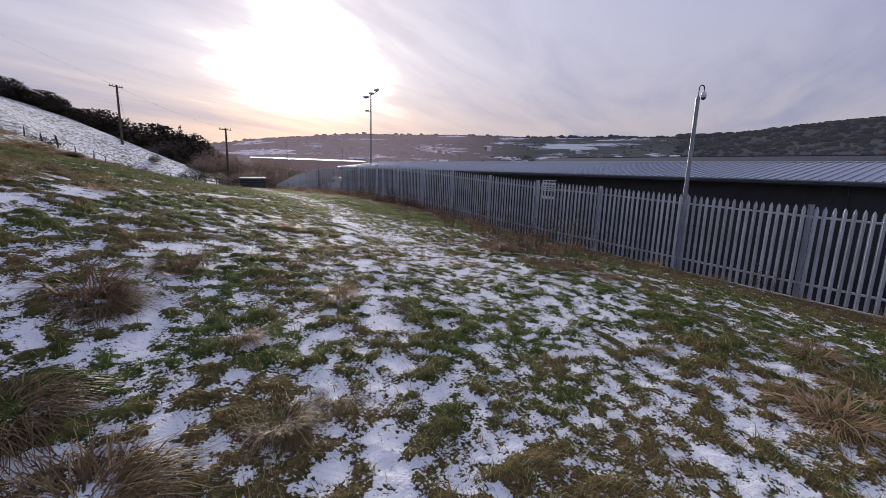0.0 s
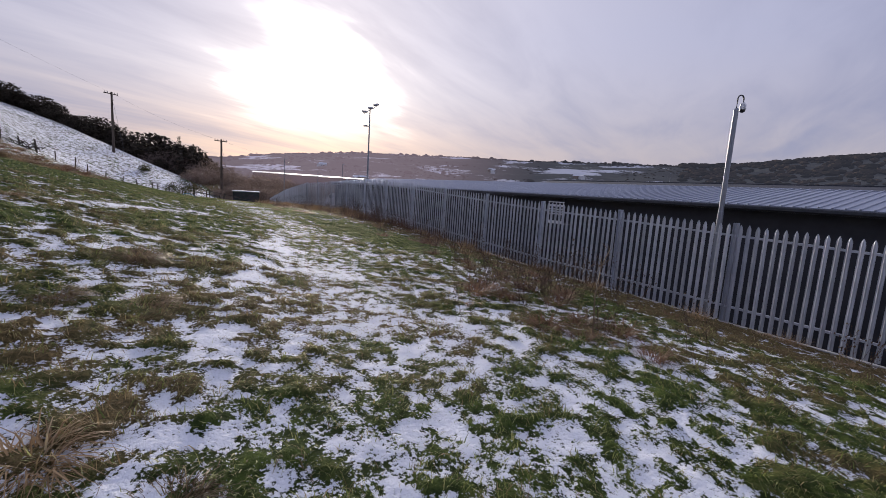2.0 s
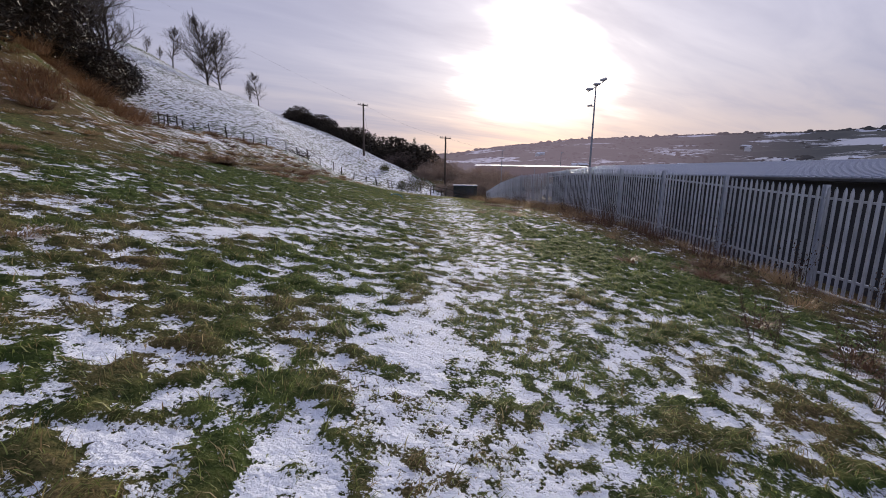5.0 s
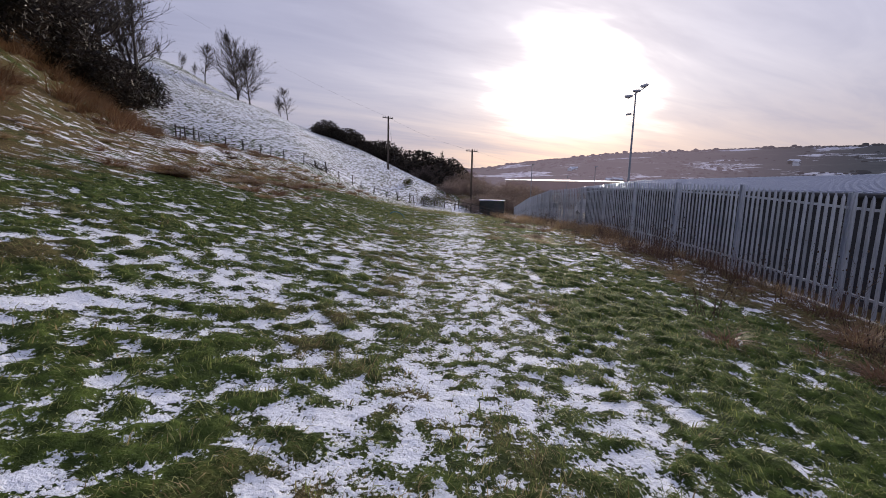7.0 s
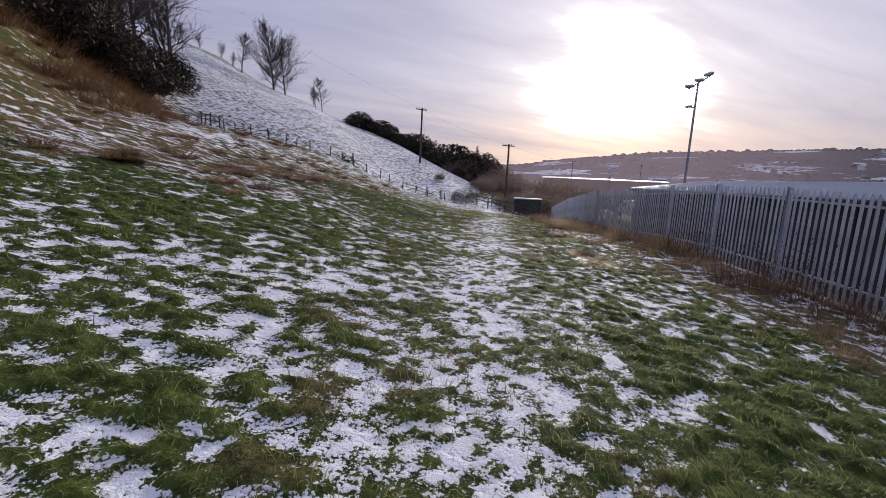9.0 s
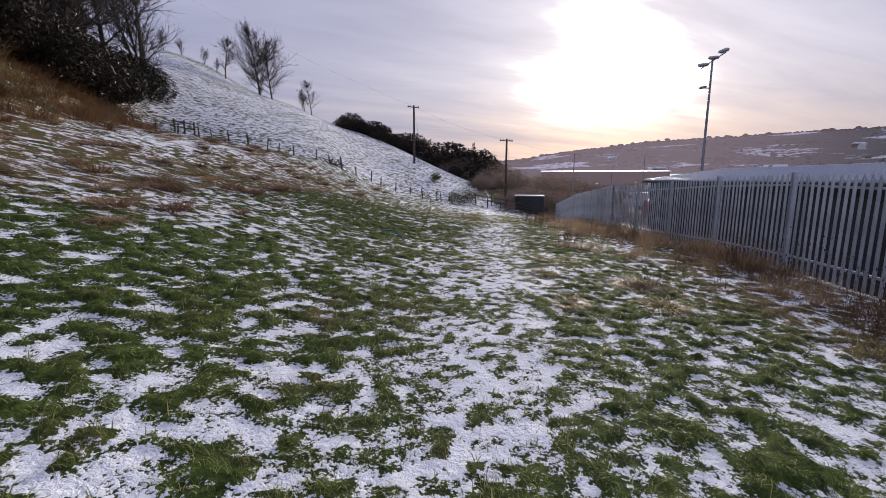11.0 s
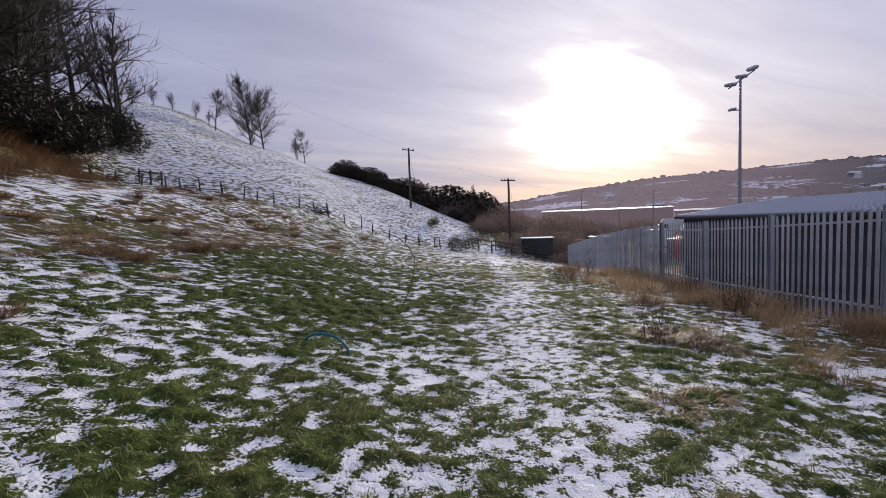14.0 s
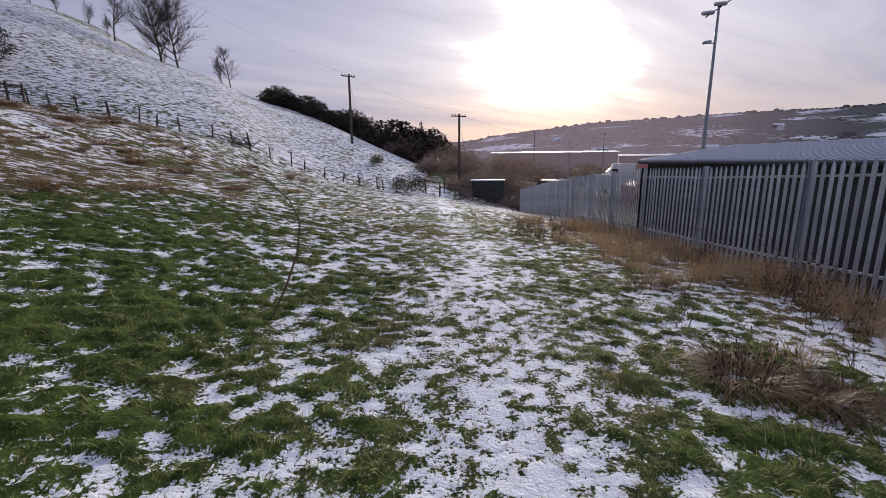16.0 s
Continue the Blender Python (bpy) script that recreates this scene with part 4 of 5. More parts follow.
plant_tree(ash_a, -42.6, 58.2, 1.45, 0, "tall bare many-stemmed tree at the edge of the wood", "woodland trees")
plant_tree(ash_b, -43.6, 59.6, 1.3, 70, "tall bare tree at the edge of the wood", "woodland trees")
plant_tree(oak_a, -45.4, 92.0, 1.34, 40, "large bare broad-crowned tree on the hill crest")
plant_tree(oak_b, -43.6, 93.2, 1.15, 190, "large bare tree beside its twin on the hill crest")
plant_tree(young, -50.5, 89.6, 0.92, 10, "slender bare tree on the hill crest")
plant_tree(young, -38.8, 101.0, 0.84, 120, "slender bare tree low on the hill crest")
for x, y, scale, turn in ((-41.0, 102.5, 0.5, 60), (-59.0, 97.5, 0.36, 160), (-57.2, 99.0, 0.30, 250), (-62.0, 95.5, 0.36, 20), (-64.5, 93.5, 0.40, 90), (-66.5, 91.5, 0.44, 310), (-47.6, 97.0, 0.18, 140)):
    plant_tree(ash_a, x, y, scale, turn, "small bare bushy tree on the hill crest")
plant_tree(oak_b, -8.5, 112.0, 0.75, 30, "bare round-crowned tree above the evergreen scrub")
plant_tree(oak_a, -18.5, 112.0, 0.5, 80, "bare round-crowned tree above the evergreen scrub")

# the dark wood on the bank
rng = random.Random(8)
spots = [(-33.5, 31), (-36, 35.5), (-35, 27), (-39, 40), (-40, 45.5), (-43, 36), (-38, 31), (-45, 42), (-42, 50), (-47, 49), (-48, 56), (-52, 52), (-46, 33), (-51, 40), (-55, 46), (-41, 26), (-37, 23), (-47, 27), (-52, 60), (-57, 56), (-36.5, 39.5), (-44, 54.5), (-34, 34.8), (-40, 34),
         (-37.5, 43), (-41.5, 47.5), (-43.5, 46), (-39.5, 37), (-35, 30), (-42, 42), (-46, 52), (-49, 47), (-38, 27), (-44, 39)]
for k, (x, y) in enumerate(spots):
    plant_tree((ash_b, young)[k % 2], x, y, rng.uniform(1.5, 2.1), rng.uniform(0, 360), "tall bare dark tree in the hillside wood", "woodland trees")
lobes = [(0, 0, 1.6, 1.9, 1.7, 1.7), (1.5, 0.6, 1.1, 1.4, 1.3, 1.2), (-1.4, -0.5, 1.2, 1.3, 1.4, 1.3), (0.3, -1.2, 0.9, 1.3, 1.1, 1.0)]
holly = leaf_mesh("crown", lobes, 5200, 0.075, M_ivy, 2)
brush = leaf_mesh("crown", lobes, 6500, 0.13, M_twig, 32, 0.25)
scrub = leaf_mesh("crown", lobes, 4600, 0.13, M_holly, 33, 0.7)
tall_lobes = [(0, 0, 3.2, 1.5, 1.5, 2.6), (0.7, 0.4, 5.2, 1.1, 1.1, 1.8), (-0.6, -0.5, 4.6, 1.2, 1.1, 2.0), (0, 0, 1.4, 1.8, 1.7, 1.4)]
ivy_tower = leaf_mesh("crown", tall_lobes, 3600, 0.115, M_ivy, 3)
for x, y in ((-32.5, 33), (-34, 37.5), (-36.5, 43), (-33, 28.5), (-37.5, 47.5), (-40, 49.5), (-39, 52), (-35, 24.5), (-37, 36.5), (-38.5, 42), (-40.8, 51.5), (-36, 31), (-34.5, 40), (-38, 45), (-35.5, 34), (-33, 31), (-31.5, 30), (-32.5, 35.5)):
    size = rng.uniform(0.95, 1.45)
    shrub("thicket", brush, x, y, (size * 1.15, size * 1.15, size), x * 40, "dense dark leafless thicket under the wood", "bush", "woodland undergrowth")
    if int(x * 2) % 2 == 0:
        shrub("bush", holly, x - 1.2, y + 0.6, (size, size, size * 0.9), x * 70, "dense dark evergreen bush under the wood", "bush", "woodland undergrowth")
for k in range(17):
    y = 17 + 1.8 * k
    x = -36.3 + (45.9 - y) * 0.45 - rng.uniform(0.8, 2.4)
    size = rng.uniform(0.8, 1.2)
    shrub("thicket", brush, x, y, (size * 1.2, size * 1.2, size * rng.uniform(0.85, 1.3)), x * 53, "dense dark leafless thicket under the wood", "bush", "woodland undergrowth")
    if k % 2:
        plant_tree((ash_b, young)[k // 2 % 2], x - rng.uniform(1.5, 3), y + 0.8, rng.uniform(1.2, 1.7), x * 91, "tall bare dark tree in the hillside wood", "woodland trees")
for x, y, size in ((-39, 34, 1.0), (-41, 39, 1.05), (-43, 45, 0.9), (-38, 25, 1.1), (-46, 37, 1.1), (-43, 30, 1.2), (-39.5, 36, 1.0), (-41.5, 42.5, 1.0), (-37.5, 28, 1.2), (-44.5, 47.5, 0.9), (-48, 44, 1.2), (-49, 34, 1.4), (-42, 33.5, 1.2), (-40, 29.5, 1.3), (-47, 41, 1.2), (-45, 31, 1.4), (-44, 26, 1.5)):
    shrub("ivied_tree", ivy_tower, x, y, (size * 1.2, size * 1.2, size * 1.3), x * 31, "dark ivy-clad evergreen tree in the wood", "tree", "woodland undergrowth", stem=3.0)

# evergreen scrub along the hill foot
gap = random.Random(21)
for k in range(14):
    f = k / 13
    x, y = -30 + 26 * f, 101 - 6 * f + gap.uniform(-2.5, 2.5)
    s = gap.uniform(0.6, 1.35) * (1 + 0.7 * f)
    shrub("bush", scrub, x, y, (s * 1.35, s * 1.2, s * 0.95), gap.uniform(0, 360), "dark evergreen scrub bush on the snowy slope", "bush", "hillside scrub")
for x, y, s in ((-19, 99, 0.8), (-12, 98, 1.1), (-7, 99, 1.3), (-3.5, 100, 1.5), (-1, 103, 1.6), (-10.5, 103, 1.4), (-24.5, 97, 0.55), (-8.5, 88, 0.55), (-5.5, 84, 0.45)):
    shrub("bush", scrub, x, y, (s * 1.3, s * 1.2, s), x * 77, "dark evergreen scrub bush on the snowy slope", "bush", "hillside scrub")


def conifer_mesh(seed):
    return leaf_mesh("crown", [(0, 0, 1.0 + 0.75 * k, 1.75 - 0.21 * k, 1.75 - 0.21 * k, 0.62) for k in range(8)], 2400, 0.12, M_ivy, seed)


fir = conifer_mesh(5)
for x, y, s in ((-4.6, 108, 1.25), (-1.8, 109, 1.15), (-0.6, 110, 1.05), (0.8, 108, 0.9)):
    shrub("conifer", fir, x, y, s, x * 90, "dark pointed conifer beyond the slope", "tree", "conifers", stem=1.5)
gorse = leaf_mesh("crown", [(0, 0, 0.75, 1.25, 1.1, 0.8), (0.9, 0.2, 0.6, 0.8, 0.8, 0.65), (-0.9, 0.1, 0.55, 0.7, 0.8, 0.6)], 3200, 0.055, M_gorse, 9)
shrub("gorse_bush", gorse, -7.2, 57.4, 1.15, 0, "rounded olive-green gorse bush at the hill foot", "bush", "gorse")
shrub("gorse_bush", gorse, -10.6, 66.0, 0.7, 70, "small olive-green gorse bush on the slope", "bush", "gorse")

# brown thickets in the valley
twigs = leaf_mesh("crown", [(0, 0, 1.7, 2.2, 2.0, 1.7), (1.6, 0.5, 1.3, 1.6, 1.5, 1.3), (-1.5, -0.4, 1.4, 1.6, 1.6, 1.3)], 2400, 0.32, M_scrub, 12, 0.06)
for x, y, s in ((-1.6, 60.6, 0.32), (3.2, 60.4, 0.38), (4.6, 63, 0.5), (-2.4, 63.5, 0.4), (0.6, 66.5, 0.75), (5.5, 68, 0.9), (2.5, 70, 0.9), (-4.5, 72, 0.6), (-3.0, 76, 0.9), (1.5, 78, 1.1), (6, 76, 1.1)):
    shrub("thicket", twigs, x, y, (s * 1.3, s * 1.2, s), x * 50, "leafless brown thicket in the valley bottom", "bush", "valley thickets", -0.2)
gap = random.Random(4)
for k in range(64):
    a, r = gap.uniform(-1, 27), gap.uniform(74, 175)
    x, y = -7 + r * math.sin(radians(a)), 12 + r * math.cos(radians(a))
    if x > 8 and y < 92 or abs(x + 1.2) < 3 and y < 80:
        continue
    s = gap.uniform(0.7, 1.25) * (0.75 + r / 160)
    shrub("thicket", twigs, x, y, (s * 1.2, s * 1.2, s), gap.uniform(0, 360), "leafless brown thicket in the valley bottom", "bush", "valley thickets", -0.3)


# ---- hill fence ----
def hill_fence():
    rnd = random.Random(6)
    f = thing("stock_fence", pose(0, 0, 0), "old wire stock fence on leaning wooden stakes along the hill foot", "fence")
    stake = tube(bmesh.new(), [(0, 0, -0.3), (0.01, 0, 0.6), (0, 0.01, 1.2)], [0.06, 0.055, 0.045], 7)
    me = bpy.data.meshes.new("stake")
    stake.to_mesh(me)
    stake.free()
    me.materials.append(M_post)
    tops = []
    for k in range(52):
        s = -27 + 1.35 * k + rnd.uniform(-.4, .4)
        x, y = HX + DX * s + rnd.uniform(-.15, .15), HY + DY * s + rnd.uniform(-.15, .15)
        big = k % 6 == 3
        m = Matrix.Translation(at(x, y)) @ pose(0, 0, 0, rnd.uniform(-6, 6), rnd.uniform(-7, 7), rnd.uniform(0, 90)) @ Matrix.Diagonal((1.5 if big else 1, 1.5 if big else 1, rnd.uniform(0.7, 1.0) * (1.15 if big else 1), 1))
        shared("stake", me, m, f)
        tops.append(at(x, y))
    for h in (0.35, 0.7, 1.05):
        part("wire", tube(bmesh.new(), [p + Vector((0, 0, h)) for p in tops], [0.012] * len(tops), 4), M_wire, f)
    return f


hill_fence()


def rail_fence(points, label):
    f = thing("rail_fence", pose(0, 0, 0), label, "fence")
    for i, (x, y) in enumerate(points):
        p = part("post", box(bmesh.new(), (0.11, 0.11, 1.3), pose(0, 0, 0.45), 0.01), M_post, f)
        p.matrix_basis = Matrix.Translation(at(x, y))
        if i:
            a, b = at(*points[i - 1]), at(x, y)
            for h in (0.45, 0.9):
                part("rail", tube(bmesh.new(), [a + Vector((0, 0, h)), b + Vector((0, 0, h))], [0.045, 0.045], 6), M_post, f)


rail_fence([(-32.3 + 0.75 * k, 46.9 + 0.2 * k) for k in range(3)], "short leaning wooden rail panel beside the stock fence")
rail_fence([(-5.6 + 1.9 * k, 59.0 + 0.9 * k) for k in range(5)], "low wooden rail fence below the slope")


def stile():
    s = thing("brush_pile", Matrix.Translation(at(-19.4, 50.9)), "dark heap of brushwood against the stock fence", "brushwood")
    rnd = random.Random(9)
    for k in range(26):
        a = Vector((rnd.uniform(-1, 1), rnd.uniform(-.4, .4), 0))
        b = a + Vector((rnd.uniform(-1.1, 1.1), rnd.uniform(-.4, .4), rnd.uniform(0.2, 0.9)))
        part("branch", tube(bmesh.new(), [a, a.lerp(b, .5) + Vector((0, 0, .08)), b], [0.04, 0.035, 0.02], 5), M_bark, s)


stile()


# ---- the yard and things beyond the fence ----
def container():
    c = thing("tank_shed", pose(1.2, 63.0, -1.85, 0, 0, -8), "dark green steel store with a pale roof edge", "shed")
    part("body", box(bmesh.new(), (3.4, 2.2, 2.4), pose(0, 0, 1.2), 0.04), M_tank, c)
    part("roof", box(bmesh.new(), (3.6, 2.4, 0.10), pose(0, 0, 2.46), 0.02), M_snowroof, c, "pale snow-dusted roof")
    part("door", box(bmesh.new(), (0.9, 0.05, 1.9), pose(0.7, -1.12, 1.0), 0.01), M_gutter, c)
    for k in range(9):
        part("rib", box(bmesh.new(), (0.05, 0.04, 2.3), pose(-1.5 + 0.24 * k, -1.12, 1.2)), M_tank, c)


container()


def crate_mesh(mat):
    """A plastic crate with sunk side panels."""
    bm = box(bmesh.new(), (0.5, 0.6, 0.26), pose(0, 0, 0.13))
    sides = [f for f in bm.faces if abs(f.normal.z) < 0.5]
    for k in range(2):
        cut = [e for e in bm.edges if abs((e.verts[0].co - e.verts[1].co).z) < 0.01]
        if k == 0:
            bmesh.ops.subdivide_edges(bm, edges=[e for e in cut if abs(e.verts[0].co.x - e.verts[1].co.x) < 0.01], cuts=3, use_grid_fill=True)
    bm.normal_update()
    sides = [f for f in bm.faces if abs(f.normal.z) < 0.5]
    bmesh.ops.inset_individual(bm, faces=sides, thickness=0.022, depth=-0.03)
    me = bpy.data.meshes.new("crate")
    bm.to_mesh(me)
    bm.free()
    me.materials.append(mat)
    return me


RED_CRATE = crate_mesh(M_red)


def crate_rack(y):
    """A dark rack by the shed wall with a row of red crates on its top shelf."""
    k = thing("storage_rack", pose(5.55, y, -0.75), "dark steel rack standing against the shed wall", "rack", "storage racks")
    for yy in (-0.95, 0.95):
        for xx in (-0.28, 0.28):
            part("upright", box(bmesh.new(), (0.05, 0.05, 3.75), pose(xx, yy, 0.67)), M_gutter, k)
    for z in (0.5, 1.4, 2.52):
        part("shelf", box(bmesh.new(), (0.62, 1.96, 0.05), pose(0, 0, z), 0.008), M_gutter, k)
    for c in range(3):
        ob = new("crate", RED_CRATE)
        ob.matrix_basis = pose(5.55, y - 0.64 + 0.64 * c, -0.75 + 2.548)
        tagged(ob, "red plastic crate on the top shelf of a rack", "crate", "red crates")


def trolley(y):
    t = thing("trolley", pose(4.7, y, -0.72), "white flat trolley with a thin push rail", "trolley", "white trolleys")
    part("deck", box(bmesh.new(), (0.7, 1.7, 0.26), pose(0, 0, 1.9), 0.02), M_white, t)
    part("push_rail", box(bmesh.new(), (0.04, 1.7, 0.05), pose(0.3, 0, 2.24), 0.01), M_white, t)
    for yy in (-0.7, 0.7):
        part("rail_post", box(bmesh.new(), (0.04, 0.04, 0.3), pose(0.3, yy, 2.1)), M_white, t)
        for xx in (-0.28, 0.28):
            part("leg", box(bmesh.new(), (0.06, 0.06, 2.95), pose(xx, yy, 0.33)), M_gutter, t)


def pallet_cage(x, y, z):
    c = thing("pallet_cage", pose(x, y, z), "white wire cage on a dark stand behind the palisade", "cage", "pallet cages")
    for q in np.linspace(-0.3, 0.3, 5):
        part("bar", box(bmesh.new(), (0.018, 0.018, 0.72), pose(-0.3, q, 0.38)), M_white, c)
    for h, d in ((0.06, 0.10), (0.34, 0.03), (0.50, 0.03), (0.62, 0.07), (0.74, 0.03)):
        part("rail", box(bmesh.new(), (0.04, 0.66, d), pose(-0.3, 0, h)), M_white, c)
    part("stand", box(bmesh.new(), (0.6, 0.6, 3.05), pose(0.05, 0, -1.525), 0.02), M_dark, c)


pallet_cage(1.5, 5.95, 1.50)
for y in (-5.1, -7.5, -9.9):
    crate_rack(y)
for y in (-5.0, -7.2):
    trolley(y)


def van(x, y, z, turn, mat, label, size=(2.0, 4.8, 2.3)):
    v = thing("van", pose(x, y, z, 0, 0, turn), label, "van", "parked vehicles")
    w, l, h = size
    bm = bmesh.new()
    prof = [(-l / 2, 0.35), (-l / 2, h), (l * 0.22, h), (l * 0.36, h * 0.62), (l / 2, h * 0.5), (l / 2, 0.35)]
    rows = [[bm.verts.new((sx, py, pz)) for py, pz in prof] for sx in (-w / 2, w / 2)]
    bm.faces.new(rows[0]), bm.faces.new(rows[1][::-1])
    for k in range(len(prof)):
        bm.faces.new((rows[0][k], rows[0][(k + 1) % 6], rows[1][(k + 1) % 6], rows[1][k]))
    bmesh.ops.bevel(bm, geom=bm.edges[:], offset=0.05, segments=2, affect="EDGES")
    part("body", bm, mat, v)
    part("windscreen", box(bmesh.new(), (w * 0.86, 0.03, h * 0.40), pose(0, l * 0.30, h * 0.81, 52, 0, 0)), M_pane, v)
    for sx in (-1, 1):
        part("window", box(bmesh.new(), (0.03, 0.8, 0.5), pose(sx * (w / 2 + 0.004), l * 0.15, h * 0.74)), M_pane, v)
        part("tail_light", box(bmesh.new(), (0.14, 0.03, 0.3), pose(sx * w * 0.42, -l / 2 - 0.01, 1.0)), M_red, v)
        for yy in (-l * 0.3, l * 0.3):
            t = part("wheel", tube(bmesh.new(), [(sx * (w / 2 - 0.2), yy, 0.34), (sx * (w / 2 + 0.01), yy, 0.34)], [0.34, 0.34], 16), M_black, v)


van(13.7, 51.5, -1.4, 90, M_red, "red boxy lorry parked past the shed", (2.3, 6.0, 3.9))
van(19.4, 75.0, -1.9, 20, M_white, "white panel van parked in the yard", (2.0, 4.8, 2.6))
van(22.3, 76.5, -1.8, 70, M_white, "tall white box van parked in the yard", (1.7, 4.0, 3.9))
van(9.0, 66.0, -1.8, 60, M_tank, "dark van parked in the yard", (2.0, 4.6, 2.2))


# ---- the blue hose, the bramble stems ----
def loop_pipe():
    a = [at(-8.78 + 0.27 * math.cos(q), 18.85 + 0.12 * math.sin(q * 0.5), 0.02 + 0.19 * max(math.sin(q), 0)) for q in np.linspace(0.05, math.pi - 0.4, 14)]
    ob = part("water_pipe", tube(bmesh.new(), a, [0.016] * len(a), 8), M_blue, None, smooth=True)
    tagged(ob, "loop of blue plastic water pipe half buried in turf", "pipe")


loop_pipe()


def bramble(points, r, label):
    b = thing("bramble", Matrix.Translation(at(points[0][0], points[0][1])), label, "bramble", "bramble stems")
    o = at(points[0][0], points[0][1])
    pts = [Vector((x, y, 0)) + Vector((0, 0, at(x, y).z + h)) - o for x, y, h in points]
    part("stem", tube(bmesh.new(), pts, [r * (1 - 0.6 * i / len(pts)) for i in range(len(pts))], 5), M_stalk, b)
    rnd = random.Random(len(points))
    for k in range(10):
        i = rnd.randint(2, len(pts) - 1)
        d = Vector((rnd.uniform(-.16, .16), rnd.uniform(-.16, .16), rnd.uniform(-.02, .14)))
        part("twig", tube(bmesh.new(), [pts[i], pts[i] + d], [0.004, 0.002], 4), M_stalk, b)


bramble([(-8.35, 21.6, 0), (-8.22, 21.7, 0.3), (-8.12, 21.8, 0.62), (-8.1, 21.9, 0.9), (-8.2, 21.95, 1.1), (-8.4, 22.0, 1.25), (-8.65, 22.0, 1.32)], 0.012, "arching bare bramble stem rising from the turf")
bramble([(-6.3, -1.2, 0), (-6.2, -1.1, 0.4), (-6.0, -1.0, 0.75), (-5.8, -0.95, 0.95)], 0.010, "arching bare bramble stem rising from the turf")


# ---- tussocks and weeds ----
def blades_mesh(name, count, length, width, droop, radius, mat, seed, segs=4, rise=0.9):
    """A tuft of drooping blades."""
    rng = np.random.default_rng(seed)
    verts, faces = [], []
    for k in range(count):
        a = rng.uniform(0, math.tau)
        rr = radius * math.sqrt(rng.random())
        p = np.array([math.cos(a) * rr, math.sin(a) * rr, 0.0])
        b = a + rng.normal(0, 0.7)
        l = length * rng.uniform(0.5, 1.15)
        up = rise * rng.uniform(0.6, 1.2)
        out = np.array([math.cos(b), math.sin(b), 0])
        side = np.array([-math.sin(b), math.cos(b), 0]) * width * rng.uniform(0.6, 1.3)
        base = len(verts)
        vel = out * 0.35 + np.array([0, 0, up])
        for s in range(segs + 1):
            w = side * (1 - s / segs * 0.9)
            verts += [tuple(p - w), tuple(p + w)]
            vel = vel + out * 0.12 * droop - np.array([0, 0, 0.36 * droop])
            p = p + vel / np.linalg.norm(vel) * l / segs
            p[2] = max(p[2], 0.01)
        for s in range(segs):
            i = base + 2 * s
            faces.append((i, i + 1, i + 3, i + 2))
    me = bpy.data.meshes.new(name)
    me.from_pydata(verts, [], faces)
    me.materials.append(mat)
    return me


TUFTS = [blades_mesh("tussock", 190, 0.42, 0.0055, 1.25, 0.17, M_dead, 1, 3), blades_mesh("tussock", 190, 0.36, 0.0055, 1.5, 0.2, M_dead, 2, 3), blades_mesh("tussock", 190, 0.46, 0.005, 1.0, 0.16, M_bracken, 3, 3)]
HERO = [blades_mesh("tussock", 900, 0.52, 0.0042, 1.15, 0.24, M_thatch, 21, 5, 1.0), blades_mesh("tussock", 900, 0.46, 0.0042, 1.3, 0.24, M_thatch, 22, 5, 1.0)]
TALL = [blades_mesh("dry_grass", 165, 0.62, 0.0045, 0.62, 0.26, M_dead, 4, 3, 1.1), blades_mesh("dry_grass", 150, 0.56, 0.0045, 0.85, 0.28, M_bracken, 5, 3, 1.0)]
GREEN = [blades_mesh("grass_tuft", 260, 0.20, 0.004, 1.1, 0.13, M_blade, 6, 3), blades_mesh("grass_tuft", 240, 0.17, 0.004, 1.3, 0.14, M_blade, 7, 3)]


def weed_mesh(seed, h, stems, heads):
    rnd = random.Random(seed)
    verts, faces = [], []
    for s in range(stems):
        d = Vector((rnd.uniform(-.4, .4), rnd.uniform(-.4, .4), 1)).normalized()
        path = limb(verts, faces, Vector((rnd.uniform(-.2, .2), rnd.uniform(-.2, .2), -0.03)), d, h * rnd.uniform(0.6, 1.1), 0.0042, 4, 6, 0.07, rnd)
        for k in range(heads):
            p, dd, r = path[rnd.randint(2, 6)]
            e = (dd + Vector((rnd.uniform(-.9, .9), rnd.uniform(-.9, .9), rnd.uniform(0, .5)))).normalized()
            tw = limb(verts, faces, p, e, h * rnd.uniform(0.1, 0.25), 0.002, 3, 2, 0.15, rnd)
            q = tw[-1][0]
            b = len(verts)
            z = rnd.uniform(0.006, 0.014)
            verts += [tuple(q + Vector(v) * z) for v in ((1, 0, 0), (0, 1, 0), (-1, 0, 0), (0, -1, 0), (0, 0, 1.8), (0, 0, -1.8))]
            for i in range(4):
                faces += [(b + i, b + (i + 1) % 4, b + 4), (b + (i + 1) % 4, b + i, b + 5)]
    me = bpy.data.meshes.new("weed")
    me.from_pydata(verts, [], faces)
    me.materials.append(M_stalk)
    return me


WEEDS = [weed_mesh(1, 0.95, 7, 9), weed_mesh(2, 0.8, 9, 8), weed_mesh(3, 1.1, 5, 12), weed_mesh(4, 0.6, 12, 6)]
count = random.Random(31)


def ground_z(x, y):
    return float(surface(np.array([x]), np.array([y]))[0][0])


